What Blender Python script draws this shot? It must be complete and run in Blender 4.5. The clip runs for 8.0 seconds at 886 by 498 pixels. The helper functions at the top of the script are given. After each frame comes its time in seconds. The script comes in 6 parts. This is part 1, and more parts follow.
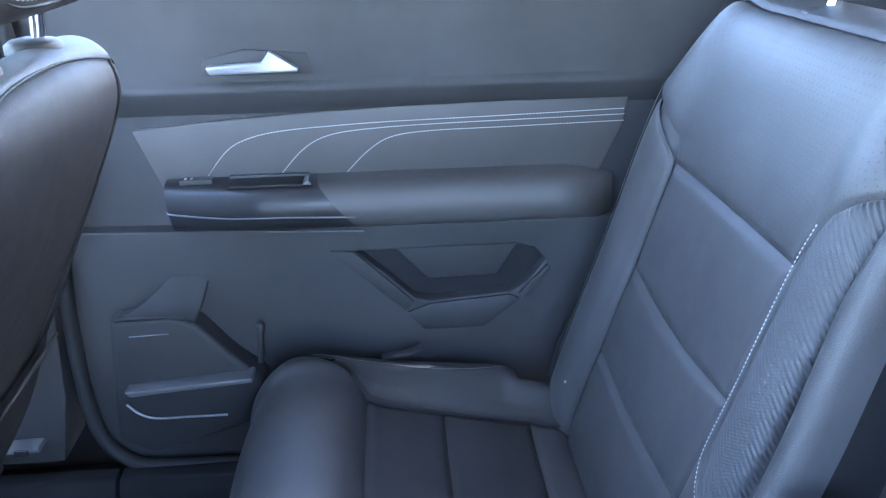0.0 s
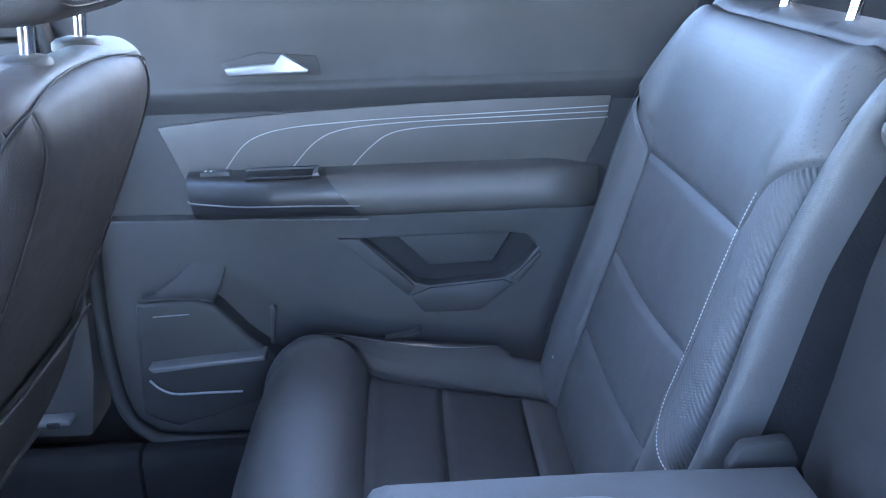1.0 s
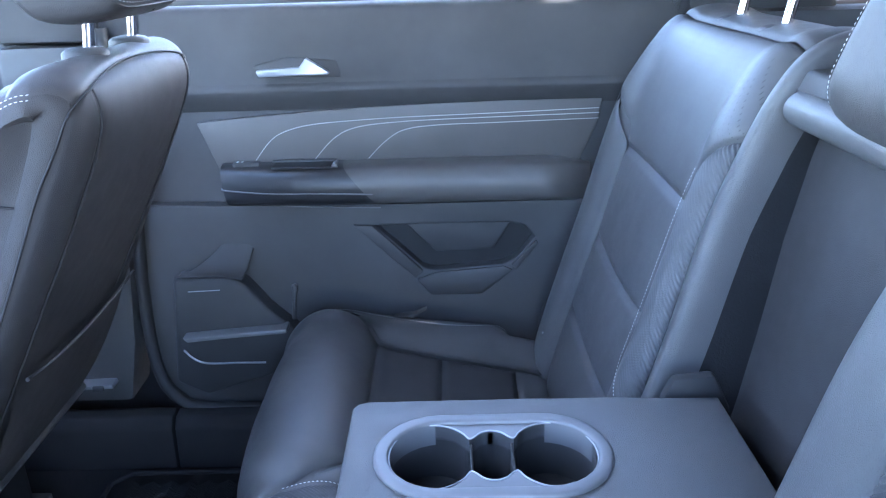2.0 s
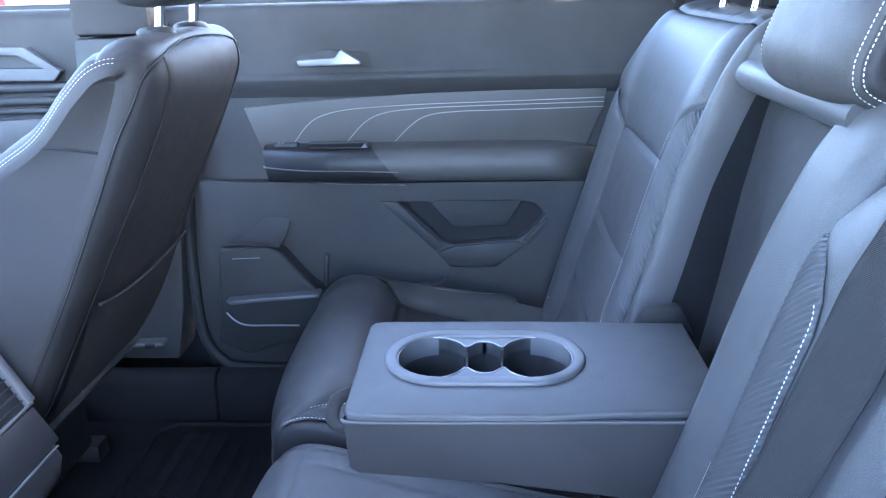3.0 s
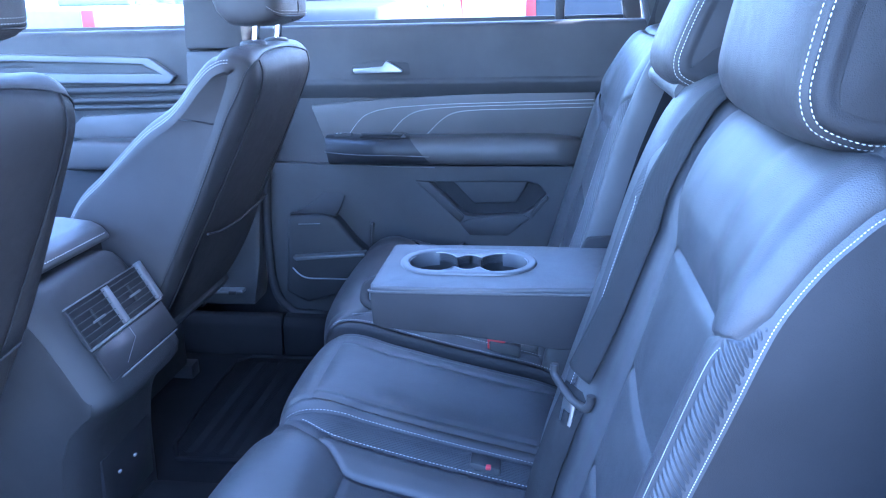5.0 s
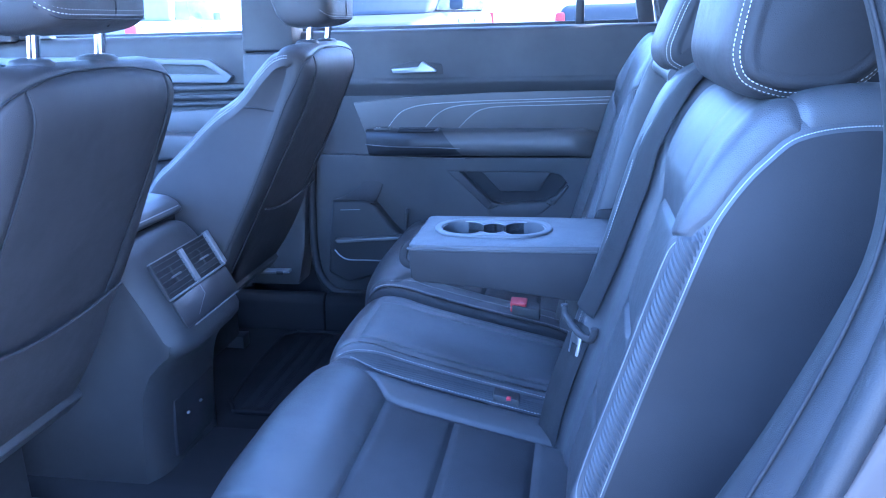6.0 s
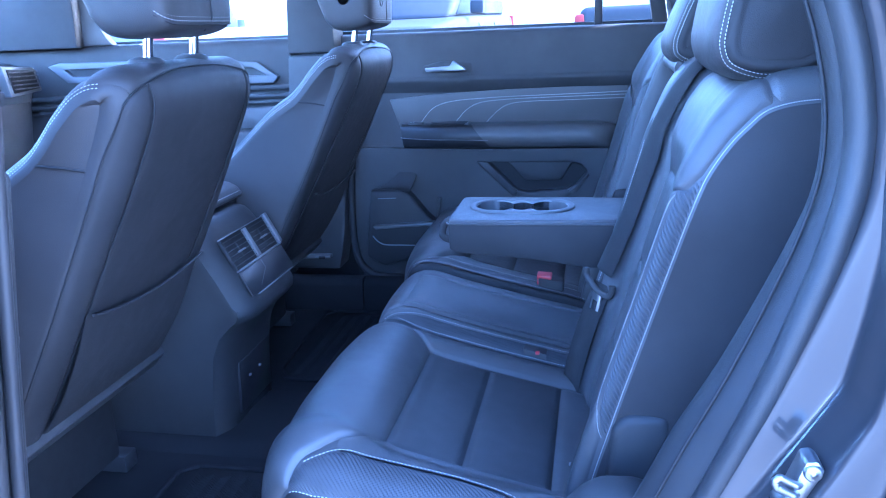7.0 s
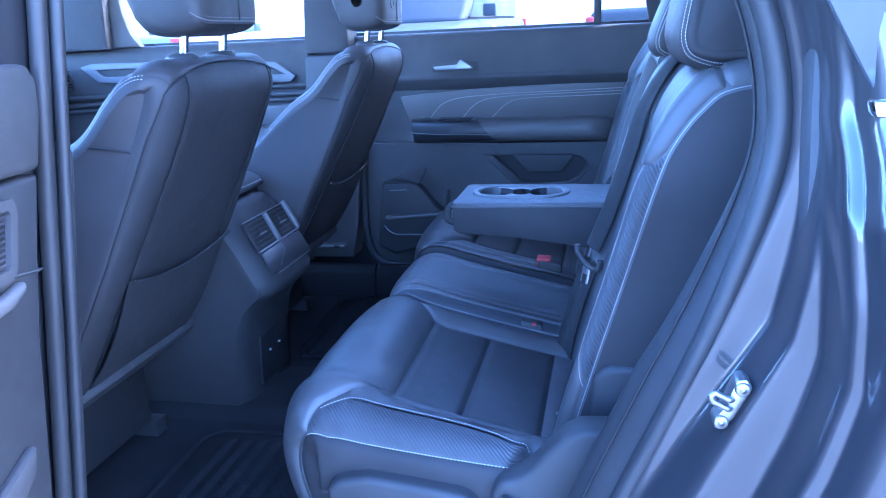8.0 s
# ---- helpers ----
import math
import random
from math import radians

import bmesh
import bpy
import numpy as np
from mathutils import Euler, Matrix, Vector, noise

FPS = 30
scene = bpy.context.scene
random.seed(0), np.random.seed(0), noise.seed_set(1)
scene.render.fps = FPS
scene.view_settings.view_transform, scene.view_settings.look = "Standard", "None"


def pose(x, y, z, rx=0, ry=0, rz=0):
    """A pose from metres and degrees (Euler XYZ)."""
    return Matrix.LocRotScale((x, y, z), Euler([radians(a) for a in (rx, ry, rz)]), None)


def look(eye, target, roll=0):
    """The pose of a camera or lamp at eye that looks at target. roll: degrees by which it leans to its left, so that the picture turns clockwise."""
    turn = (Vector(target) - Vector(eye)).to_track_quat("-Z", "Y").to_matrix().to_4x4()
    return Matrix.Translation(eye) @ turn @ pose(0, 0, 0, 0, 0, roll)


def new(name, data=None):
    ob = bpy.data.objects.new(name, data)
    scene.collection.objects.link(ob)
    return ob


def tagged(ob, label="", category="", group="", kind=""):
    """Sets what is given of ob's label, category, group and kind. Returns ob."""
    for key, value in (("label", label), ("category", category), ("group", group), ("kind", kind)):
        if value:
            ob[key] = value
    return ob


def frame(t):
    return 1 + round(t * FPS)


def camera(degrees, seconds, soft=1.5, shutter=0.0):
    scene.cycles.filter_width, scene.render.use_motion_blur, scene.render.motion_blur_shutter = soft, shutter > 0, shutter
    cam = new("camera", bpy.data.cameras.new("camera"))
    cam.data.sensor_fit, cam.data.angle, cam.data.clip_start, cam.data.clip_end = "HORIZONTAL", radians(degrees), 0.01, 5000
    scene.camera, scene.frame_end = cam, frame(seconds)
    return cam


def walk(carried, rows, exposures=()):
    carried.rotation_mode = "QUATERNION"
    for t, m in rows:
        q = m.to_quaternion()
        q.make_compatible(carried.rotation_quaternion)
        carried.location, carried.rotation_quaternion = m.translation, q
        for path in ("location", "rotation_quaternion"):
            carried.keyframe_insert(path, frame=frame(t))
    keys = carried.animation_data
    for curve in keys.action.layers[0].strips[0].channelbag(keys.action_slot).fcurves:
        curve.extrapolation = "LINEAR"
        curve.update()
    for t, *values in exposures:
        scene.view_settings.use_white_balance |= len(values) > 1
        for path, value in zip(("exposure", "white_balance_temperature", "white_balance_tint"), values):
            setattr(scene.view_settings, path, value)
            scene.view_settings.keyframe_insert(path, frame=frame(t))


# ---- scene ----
cam = camera(60.0, 8.0, soft=1.15)
PATH = [
    (0, (0.641, -0.23, 1.274), (0.767, 1.588, 0.451), -1.0),
    (0.5, (0.643, -0.273, 1.271), (0.758, 1.553, 0.465), -1.3),
    (1, (0.66, -0.332, 1.267), (0.747, 1.508, 0.488), -1.5),
    (1.5, (0.688, -0.4, 1.265), (0.727, 1.454, 0.516), -1.6),
    (3, (0.746, -0.628, 1.221), (0.64, 1.256, 0.557), -1.5),
    (3.5, (0.756, -0.717, 1.214), (0.625, 1.17, 0.564), -1.5),
    (4, (0.775, -0.819, 1.221), (0.615, 1.071, 0.587), -1.6),
    (4.5, (0.82, -0.916, 1.229), (0.609, 0.973, 0.605), -1.6),
    (6, (0.882, -1.201, 1.198), (0.548, 0.689, 0.634), -1.6),
    (6.5, (0.877, -1.298, 1.194), (0.51, 0.587, 0.633), -2.1),
    (7, (0.884, -1.381, 1.195), (0.498, 0.502, 0.642), -2.4),
    (7.5, (0.905, -1.444, 1.191), (0.5, 0.436, 0.645), -2.6),
    (8, (0.928, -1.508, 1.186), (0.505, 0.371, 0.643), -2.7),
]
EXPOSURES = [(0.0, 5.43, 5600, 16), (3.5, 5.32, 5600, 17), (4.5, 5.27, 4950, 19), (6.0, 5.11, 4350, 20), (8.0, 4.60, 4200, 22)]
walk(cam, [(t, look(eye, target, roll)) for t, eye, target, roll in PATH], EXPOSURES)

# ---- world, sun ----
world = bpy.data.worlds.new("sky")
scene.world = world
world.use_nodes = True
_nt = world.node_tree
_nt.nodes.clear()
_sky = _nt.nodes.new("ShaderNodeTexSky")
_sky.sky_type, _sky.sun_disc = "NISHITA", False
_sky.sun_elevation, _sky.sun_rotation = radians(32), radians(76)
_sky.dust_density, _sky.ozone_density, _sky.air_density = 2.0, 1.0, 1.0
_bg = _nt.nodes.new("ShaderNodeBackground")
_bg.inputs["Strength"].default_value = 0.15
_out = _nt.nodes.new("ShaderNodeOutputWorld")
_nt.links.new(_sky.outputs["Color"], _bg.inputs["Color"])
_nt.links.new(_bg.outputs["Background"], _out.inputs["Surface"])
SUN_FROM = Vector((1.0, 0.25, 0.65))
sun = new("sun", bpy.data.lights.new("sun", "SUN"))
sun.data.energy, sun.data.angle, sun.data.color = 2.2, radians(0.8), (1.0, 0.95, 0.87)
sun.matrix_world = look(SUN_FROM * 10, (0, 0, 0))


# ---- materials ----
def material(name, base, rough=0.5, metal=0.0, grain=0.0, scale=400.0, vary=0.15, vary_scale=9.0, coat=0.0, kind="noise",
             spec=0.5, sheen=0.0, rough_vary=0.08, second=None, transmission=0.0, emit=0.0, bump_dist=0.001, waves=0.0):
    m = bpy.data.materials.new(name)
    m.use_nodes = True
    nt = m.node_tree
    bsdf = nt.nodes["Principled BSDF"]
    bsdf.inputs["Roughness"].default_value = rough
    bsdf.inputs["Metallic"].default_value = metal
    bsdf.inputs["Coat Weight"].default_value = coat
    bsdf.inputs["Coat Roughness"].default_value = 0.06
    bsdf.inputs["Specular IOR Level"].default_value = spec
    bsdf.inputs["Sheen Weight"].default_value = sheen
    bsdf.inputs["Transmission Weight"].default_value = transmission
    where = nt.nodes.new("ShaderNodeTexCoord").outputs["Object"]
    big = nt.nodes.new("ShaderNodeTexNoise")
    big.inputs["Scale"].default_value, big.inputs["Detail"].default_value = vary_scale, 5.0
    nt.links.new(where, big.inputs["Vector"])
    ramp = nt.nodes.new("ShaderNodeMapRange")
    ramp.inputs["From Min"].default_value, ramp.inputs["From Max"].default_value = 0.3, 0.7
    nt.links.new(big.outputs["Fac"], ramp.inputs["Value"])
    mix = nt.nodes.new("ShaderNodeMix")
    mix.data_type = "RGBA"
    lo = [c * (1 - vary) for c in base]
    hi = list(second) if second else [min(1, c * (1 + vary)) for c in base]
    mix.inputs[6].default_value, mix.inputs[7].default_value = (*lo, 1), (*hi, 1)
    nt.links.new(ramp.outputs["Result"], mix.inputs[0])
    nt.links.new(mix.outputs[2], bsdf.inputs["Base Color"])
    wear = nt.nodes.new("ShaderNodeTexNoise")
    wear.inputs["Scale"].default_value, wear.inputs["Detail"].default_value = vary_scale * 5.3, 4.0
    nt.links.new(where, wear.inputs["Vector"])
    rr = nt.nodes.new("ShaderNodeMapRange")
    rr.inputs["To Min"].default_value, rr.inputs["To Max"].default_value = max(0.02, rough - rough_vary), min(1, rough + rough_vary)
    nt.links.new(wear.outputs["Fac"], rr.inputs["Value"])
    nt.links.new(rr.outputs["Result"], bsdf.inputs["Roughness"])
    if grain > 0:
        if kind == "cells":
            tex = nt.nodes.new("ShaderNodeTexVoronoi")
            tex.feature = "DISTANCE_TO_EDGE"
            tex.inputs["Scale"].default_value = scale
            height = tex.outputs["Distance"]
        else:
            tex = nt.nodes.new("ShaderNodeTexNoise")
            tex.inputs["Scale"].default_value, tex.inputs["Detail"].default_value = scale, 3.0
            height = tex.outputs["Fac"]
        nt.links.new(where, tex.inputs["Vector"])
        bump = nt.nodes.new("ShaderNodeBump")
        bump.inputs["Strength"].default_value, bump.inputs["Distance"].default_value = grain, bump_dist
        nt.links.new(height, bump.inputs["Height"])
        nt.links.new(bump.outputs["Normal"], bsdf.inputs["Normal"])
        if waves > 0:
            soft = nt.nodes.new("ShaderNodeTexNoise")
            soft.inputs["Scale"].default_value, soft.inputs["Detail"].default_value = 22.0, 2.5
            nt.links.new(where, soft.inputs["Vector"])
            under = nt.nodes.new("ShaderNodeBump")
            under.inputs["Strength"].default_value, under.inputs["Distance"].default_value = waves, 0.006
            nt.links.new(soft.outputs["Fac"], under.inputs["Height"])
            nt.links.new(under.outputs["Normal"], bump.inputs["Normal"])
    if emit > 0:
        bsdf.inputs["Emission Color"].default_value = (*base, 1)
        bsdf.inputs["Emission Strength"].default_value = emit
    return m


LEATHER = material("black_leather", (0.060, 0.060, 0.062), 0.45, grain=0.4, scale=650, kind="cells", spec=0.5, vary=0.12, rough_vary=0.06, waves=0.16)
LEATHER_PERF = material("perforated_leather", (0.060, 0.060, 0.062), 0.46, grain=0.4, scale=650, kind="cells", spec=0.5, vary=0.12, rough_vary=0.06, waves=0.16)


def perforate(m, pitch=0.0070):
    """Fine holes in a diamond pattern, as darker dimples."""
    nt = m.node_tree
    bsdf = nt.nodes["Principled BSDF"]
    sep = nt.nodes.new("ShaderNodeSeparateXYZ")
    nt.links.new(nt.nodes.new("ShaderNodeTexCoord").outputs["Object"], sep.inputs[0])

    def op(kind, a, b=None):
        n = nt.nodes.new("ShaderNodeMath")
        n.operation = kind
        for k, v in enumerate((a, b)):
            if v is None:
                continue
            if isinstance(v, (int, float)):
                n.inputs[k].default_value = v
            else:
                nt.links.new(v, n.inputs[k])
        return n.outputs[0]

    w = op("ADD", op("MULTIPLY", sep.outputs["X"], -0.6), op("MULTIPLY", sep.outputs["Z"], 0.9))
    a = op("SINE", op("MULTIPLY", op("ADD", w, sep.outputs["Y"]), math.pi / pitch))
    b = op("SINE", op("MULTIPLY", op("SUBTRACT", w, sep.outputs["Y"]), math.pi / pitch))
    hole = op("GREATER_THAN", op("ABSOLUTE", op("MULTIPLY", a, b)), 0.955)
    old = bsdf.inputs["Base Color"].links[0].from_socket
    mix = nt.nodes.new("ShaderNodeMix")
    mix.data_type = "RGBA"
    nt.links.new(hole, mix.inputs[0])
    nt.links.new(old, mix.inputs[6])
    mix.inputs[7].default_value = (0.020, 0.020, 0.021, 1)
    nt.links.new(mix.outputs[2], bsdf.inputs["Base Color"])
    spec = op("SUBTRACT", 0.5, op("MULTIPLY", hole, 0.15))
    nt.links.new(spec, bsdf.inputs["Specular IOR Level"])


perforate(LEATHER_PERF)
INSERT = material("insert_leather", (0.034, 0.034, 0.036), 0.55, grain=0.4, scale=520, kind="cells", spec=0.4, vary=0.15)
VINYL = material("black_vinyl", (0.030, 0.029, 0.030), 0.60, grain=0.3, scale=700, kind="cells", spec=0.26, waves=0.15)
SIDE_LEATHER = material("seat_side_leather", (0.036, 0.034, 0.034), 0.52, grain=0.4, scale=650, kind="cells", spec=0.36, waves=0.14)
HEAD_LEATHER = material("headrest_leather", (0.042, 0.040, 0.040), 0.48, grain=0.4, scale=650, kind="cells", spec=0.42, waves=0.16)
RIBBED = material("ribbed_leather", (0.055, 0.056, 0.060), 0.52, grain=0.15, scale=900, kind="cells", spec=0.42)
# near-black of dark parts; in recesses it also stands in for shade
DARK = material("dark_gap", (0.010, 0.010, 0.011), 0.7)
THREAD = material("white_thread", (0.58, 0.58, 0.57), 0.7, grain=0.3, scale=2500, vary=0.08)
THREAD_GREY = material("grey_thread", (0.48, 0.48, 0.48), 0.7, grain=0.3, scale=2500, vary=0.08)
PLASTIC = material("grained_plastic", (0.034, 0.034, 0.035), 0.55, grain=0.35, scale=1200, kind="cells", spec=0.5)
CONSOLE = material("black_console_plastic", (0.025, 0.025, 0.026), 0.55, grain=0.35, scale=1200, kind="cells", spec=0.4)
SOFT = material("soft_touch_plastic", (0.040, 0.039, 0.039), 0.6, grain=0.3, scale=1400, kind="cells", spec=0.4)
TRIM_GREY = material("grey_door_leatherette", (0.075, 0.071, 0.068), 0.5, grain=0.3, scale=800, kind="cells", vary=0.08)
GLOSS = material("piano_black", (0.018, 0.018, 0.020), 0.42, coat=0.1, rough_vary=0.04)
SATIN = material("satin_silver", (0.32, 0.33, 0.35), 0.38, metal=0.6, vary=0.05, grain=0.05, scale=900)
SILVER_GREY = material("silver_grey_plastic", (0.12, 0.122, 0.128), 0.48, metal=0.3, vary=0.06)
VENT_GREY = material("dark_satin_plastic", (0.15, 0.152, 0.158), 0.42, metal=0.35, vary=0.06)
CHROME = material("chrome", (0.80, 0.80, 0.82), 0.10, metal=1.0, vary=0.03, rough_vary=0.05)
STEEL = material("zinc_steel", (0.36, 0.36, 0.36), 0.36, metal=1.0, vary=0.10, vary_scale=60, rough_vary=0.05)
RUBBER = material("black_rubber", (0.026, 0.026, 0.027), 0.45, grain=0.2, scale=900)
MAT = material("rubber_mat", (0.014, 0.014, 0.015), 0.85, grain=0.3, scale=600, spec=0.12)
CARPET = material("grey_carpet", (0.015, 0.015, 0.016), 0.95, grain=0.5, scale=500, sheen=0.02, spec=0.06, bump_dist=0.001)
CLOTH = material("headliner_cloth", (0.55, 0.54, 0.52), 0.95, grain=0.4, scale=1500, spec=0.1)
WEBBING = material("belt_webbing", (0.034, 0.034, 0.035), 0.7, grain=0.5, scale=1300, spec=0.3)


def weave(m, scale=420.0):
    """Fine cross ribs of woven webbing."""
    nt = m.node_tree
    bsdf = nt.nodes["Principled BSDF"]
    wave = nt.nodes.new("ShaderNodeTexWave")
    wave.bands_direction = "Z"
    wave.inputs["Scale"].default_value, wave.inputs["Distortion"].default_value = scale, 0.6
    nt.links.new(nt.nodes.new("ShaderNodeTexCoord").outputs["Object"], wave.inputs["Vector"])
    old = bsdf.inputs["Base Color"].links[0].from_socket
    mix = nt.nodes.new("ShaderNodeMix")
    mix.data_type, mix.blend_type = "RGBA", "MULTIPLY"
    mix.inputs[0].default_value = 0.7
    nt.links.new(old, mix.inputs[6])
    nt.links.new(wave.outputs["Color"], mix.inputs[7])
    nt.links.new(mix.outputs[2], bsdf.inputs["Base Color"])
    bump = nt.nodes.new("ShaderNodeBump")
    bump.inputs["Strength"].default_value, bump.inputs["Distance"].default_value = 0.5, 0.0006
    nt.links.new(wave.outputs["Fac"], bump.inputs["Height"])
    nt.links.new(bump.outputs["Normal"], bsdf.inputs["Normal"])


weave(WEBBING, 330.0)
PAINT = material("grey_metallic_paint", (0.032, 0.032, 0.035), 0.31, metal=0.25, coat=1.0, vary=0.05, rough_vary=0.03)
RED = material("red_plastic", (0.42, 0.035, 0.045), 0.45, vary=0.1)
ASPHALT = material("concrete_paving", (0.14, 0.137, 0.13), 0.9, grain=0.8, scale=60, vary=0.25, vary_scale=0.6, bump_dist=0.01)
PALE = material("pale_concrete", (0.62, 0.60, 0.56), 0.85, grain=0.4, scale=30, vary=0.12, vary_scale=0.5, bump_dist=0.01)
WHITE_PAINT = material("white_car_paint", (0.65, 0.65, 0.65), 0.25, coat=1.0, vary=0.02)
BLUE_PAINT = material("blue_grey_car_paint", (0.050, 0.054, 0.062), 0.6, coat=0.0, vary=0.06, spec=0.08)
SILVER_PAINT = material("silver_car_paint", (0.16, 0.17, 0.19), 0.5, metal=0.2, coat=0.0, vary=0.06, spec=0.2)
LAMP_RED = material("red_tail_lamp", (0.26, 0.045, 0.045), 0.4, coat=0.0, spec=0.1, vary=0.05)
LAMP_CLEAR = material("clear_lamp", (0.75, 0.76, 0.78), 0.12, coat=1.0, vary=0.05)
CAR_GLASS = material("dark_car_glass", (0.02, 0.025, 0.03), 0.12, coat=0.0, spec=0.3, vary=0.05, rough_vary=0.02)
QUARTER_GLASS = material("smoked_quarter_glass", (0.075, 0.078, 0.085), 0.14, spec=0.55, vary=0.05, rough_vary=0.02)
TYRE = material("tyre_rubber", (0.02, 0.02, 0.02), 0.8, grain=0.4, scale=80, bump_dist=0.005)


def glass(name, tint):
    m = bpy.data.materials.new(name)
    m.use_nodes = True
    g = m.node_tree.nodes["Principled BSDF"]
    g.inputs["Base Color"].default_value = (*tint, 1)
    g.inputs["Roughness"].default_value, g.inputs["Transmission Weight"].default_value, g.inputs["IOR"].default_value = 0.0, 1.0, 1.02
    return m


GLASS = glass("clear_glass", (0.82, 0.85, 0.84))
SIDE_GLASS = glass("side_glass", (0.80, 0.83, 0.82))
PRIVACY_GLASS = glass("privacy_glass", (0.55, 0.57, 0.57))

# tint chosen to hold back light from the rear of the cabin
SMOKED_GLASS = glass("smoked_glass", (0.06, 0.065, 0.07))


# ---- mesh helpers ----
def empty(name, label, category, group="", kind=""):
    return tagged(new(name), label, category, group, kind)


def mesh_of(name, verts, faces, mat, smooth=True):
    me = bpy.data.meshes.new(name)
    me.from_pydata([tuple(v) for v in verts], [], faces)
    me.materials.append(mat)
    if smooth:
        me.polygons.foreach_set("use_smooth", [True] * len(me.polygons))
    me.update()
    return me


def put(name, me, parent=None, label=""):
    ob = new(name, me)
    ob.parent = parent
    return tagged(ob, label)


def part(name, bm, mat, parent=None, label="", smooth=True, angle=35):
    me = bpy.data.meshes.new(name)
    bmesh.ops.recalc_face_normals(bm, faces=bm.faces[:])
    if smooth:
        for f in bm.faces:
            f.smooth = True
        for e in bm.edges:
            if len(e.link_faces) == 2 and e.calc_face_angle(0) > radians(angle):
                e.smooth = False
    bm.to_mesh(me)
    bm.free()
    me.materials.append(mat)
    return put(name, me, parent, label)


def smooth_line(points, n=60):
    """A Catmull-Rom line through the points, n points evenly along it."""
    p = np.array(points, float)
    if len(p) > 2:
        q = np.vstack([2 * p[0] - p[1], p, 2 * p[-1] - p[-2]])
        out = []
        for i in range(1, len(q) - 2):
            for u in np.linspace(0, 1, 16, endpoint=False):
                a, b, c, d = q[i - 1:i + 3]
                out.append(0.5 * (2 * b + (c - a) * u + (2 * a - 5 * b + 4 * c - d) * u * u + (3 * b - a - 3 * c + d) * u ** 3))
        out.append(p[-1])
        p = np.array(out)
    s = np.r_[0, np.cumsum(np.linalg.norm(np.diff(p, axis=0), axis=1))]
    w = np.linspace(0, s[-1], n)
    return np.stack([np.interp(w, s, p[:, k]) for k in range(p.shape[1])], 1)


def grid_faces(n, m, closed_n=False, closed_m=False):
    out = []
    for i in range(n if closed_n else n - 1):
        for j in range(m if closed_m else m - 1):
            out.append((i * m + j, i * m + (j + 1) % m, (i + 1) % n * m + (j + 1) % m, (i + 1) % n * m + j))
    return out


def sheet(name, P, mat, parent=None, label="", closed_n=False, closed_m=False, flip=False):
    """A smooth sheet over a grid of points P, n by m by 3."""
    n, m = P.shape[:2]
    faces = grid_faces(n, m, closed_n, closed_m)
    if flip:
        faces = [f[::-1] for f in faces]
    return put(name, mesh_of(name, P.reshape(-1, 3), faces, mat), parent, label)


def thick(ob, d):
    mod = ob.modifiers.new("solid", "SOLIDIFY")
    mod.thickness, mod.offset = d, -1
    return ob


def prism_bm(poly, axis, a, b, bevel=0.004, segments=2):
    """A polygon in the plane across axis ('x': (y, z), 'y': (x, z), 'z': (x, y)), drawn out from a to b, its edges rounded."""
    bm = bmesh.new()
    at = {"x": lambda p, d: (d, p[0], p[1]), "y": lambda p, d: (p[0], d, p[1]), "z": lambda p, d: (p[0], p[1], d)}[axis]
    lo = [bm.verts.new(at(p, a)) for p in poly]
    hi = [bm.verts.new(at(p, b)) for p in poly]
    bm.faces.new(lo[::-1])
    bm.faces.new(hi)
    k = len(poly)
    for i in range(k):
        bm.faces.new((lo[i], lo[(i + 1) % k], hi[(i + 1) % k], hi[i]))
    bmesh.ops.recalc_face_normals(bm, faces=bm.faces[:])
    if bevel > 0:
        bmesh.ops.bevel(bm, geom=bm.edges[:], offset=bevel, segments=segments, profile=0.5, affect="EDGES", clamp_overlap=True)
    return bm


def prism(name, poly, axis, a, b, mat, parent=None, label="", bevel=0.004, segments=2):
    return part(name, prism_bm(poly, axis, a, b, bevel, segments), mat, parent, label)


def box(name, lo, hi, mat, parent=None, label="", bevel=0.004, segments=2):
    return prism(name, [(lo[0], lo[1]), (hi[0], lo[1]), (hi[0], hi[1]), (lo[0], hi[1])], "z", lo[2], hi[2], mat, parent, label, bevel, segments)


def tube(name, points, r, mat, parent=None, label="", n=60, k=10, flat=1.0, up=(0, 0, 1), closed=False):
    """A round (or flattened) rod along a smooth line."""
    p = smooth_line(points, n) if len(points) > 2 else smooth_line(points, 2)
    t = np.gradient(p, axis=0)
    t /= np.linalg.norm(t, axis=1)[:, None]
    u = np.array(up, float)
    a = np.cross(t, u)
    a /= np.maximum(np.linalg.norm(a, axis=1)[:, None], 1e-6)
    b = np.cross(a, t)
    ang = np.linspace(0, 2 * math.pi, k, endpoint=False)
    rr = r if np.ndim(r) else np.full(len(p), r)
    P = p[:, None] + rr[:, None, None] * (np.cos(ang)[None, :, None] * a[:, None] + flat * np.sin(ang)[None, :, None] * b[:, None])
    faces = [f[::-1] for f in grid_faces(len(p), k, closed, True)]
    V = [tuple(v) for v in P.reshape(-1, 3)]
    if not closed:
        m = len(V)
        V += [tuple(v) for v in P[0]] + [tuple(v) for v in P[-1]]
        faces += [tuple(range(m, m + k)), tuple(range(m + k, m + 2 * k))[::-1]]
    return put(name, mesh_of(name, V, faces, mat), parent, label)


def rod(name, a, b, r, mat, parent=None, label="", k=16):
    return tube(name, [a, b], r, mat, parent, label, n=2, k=k, up=(0.3, 0.9, 0.2))


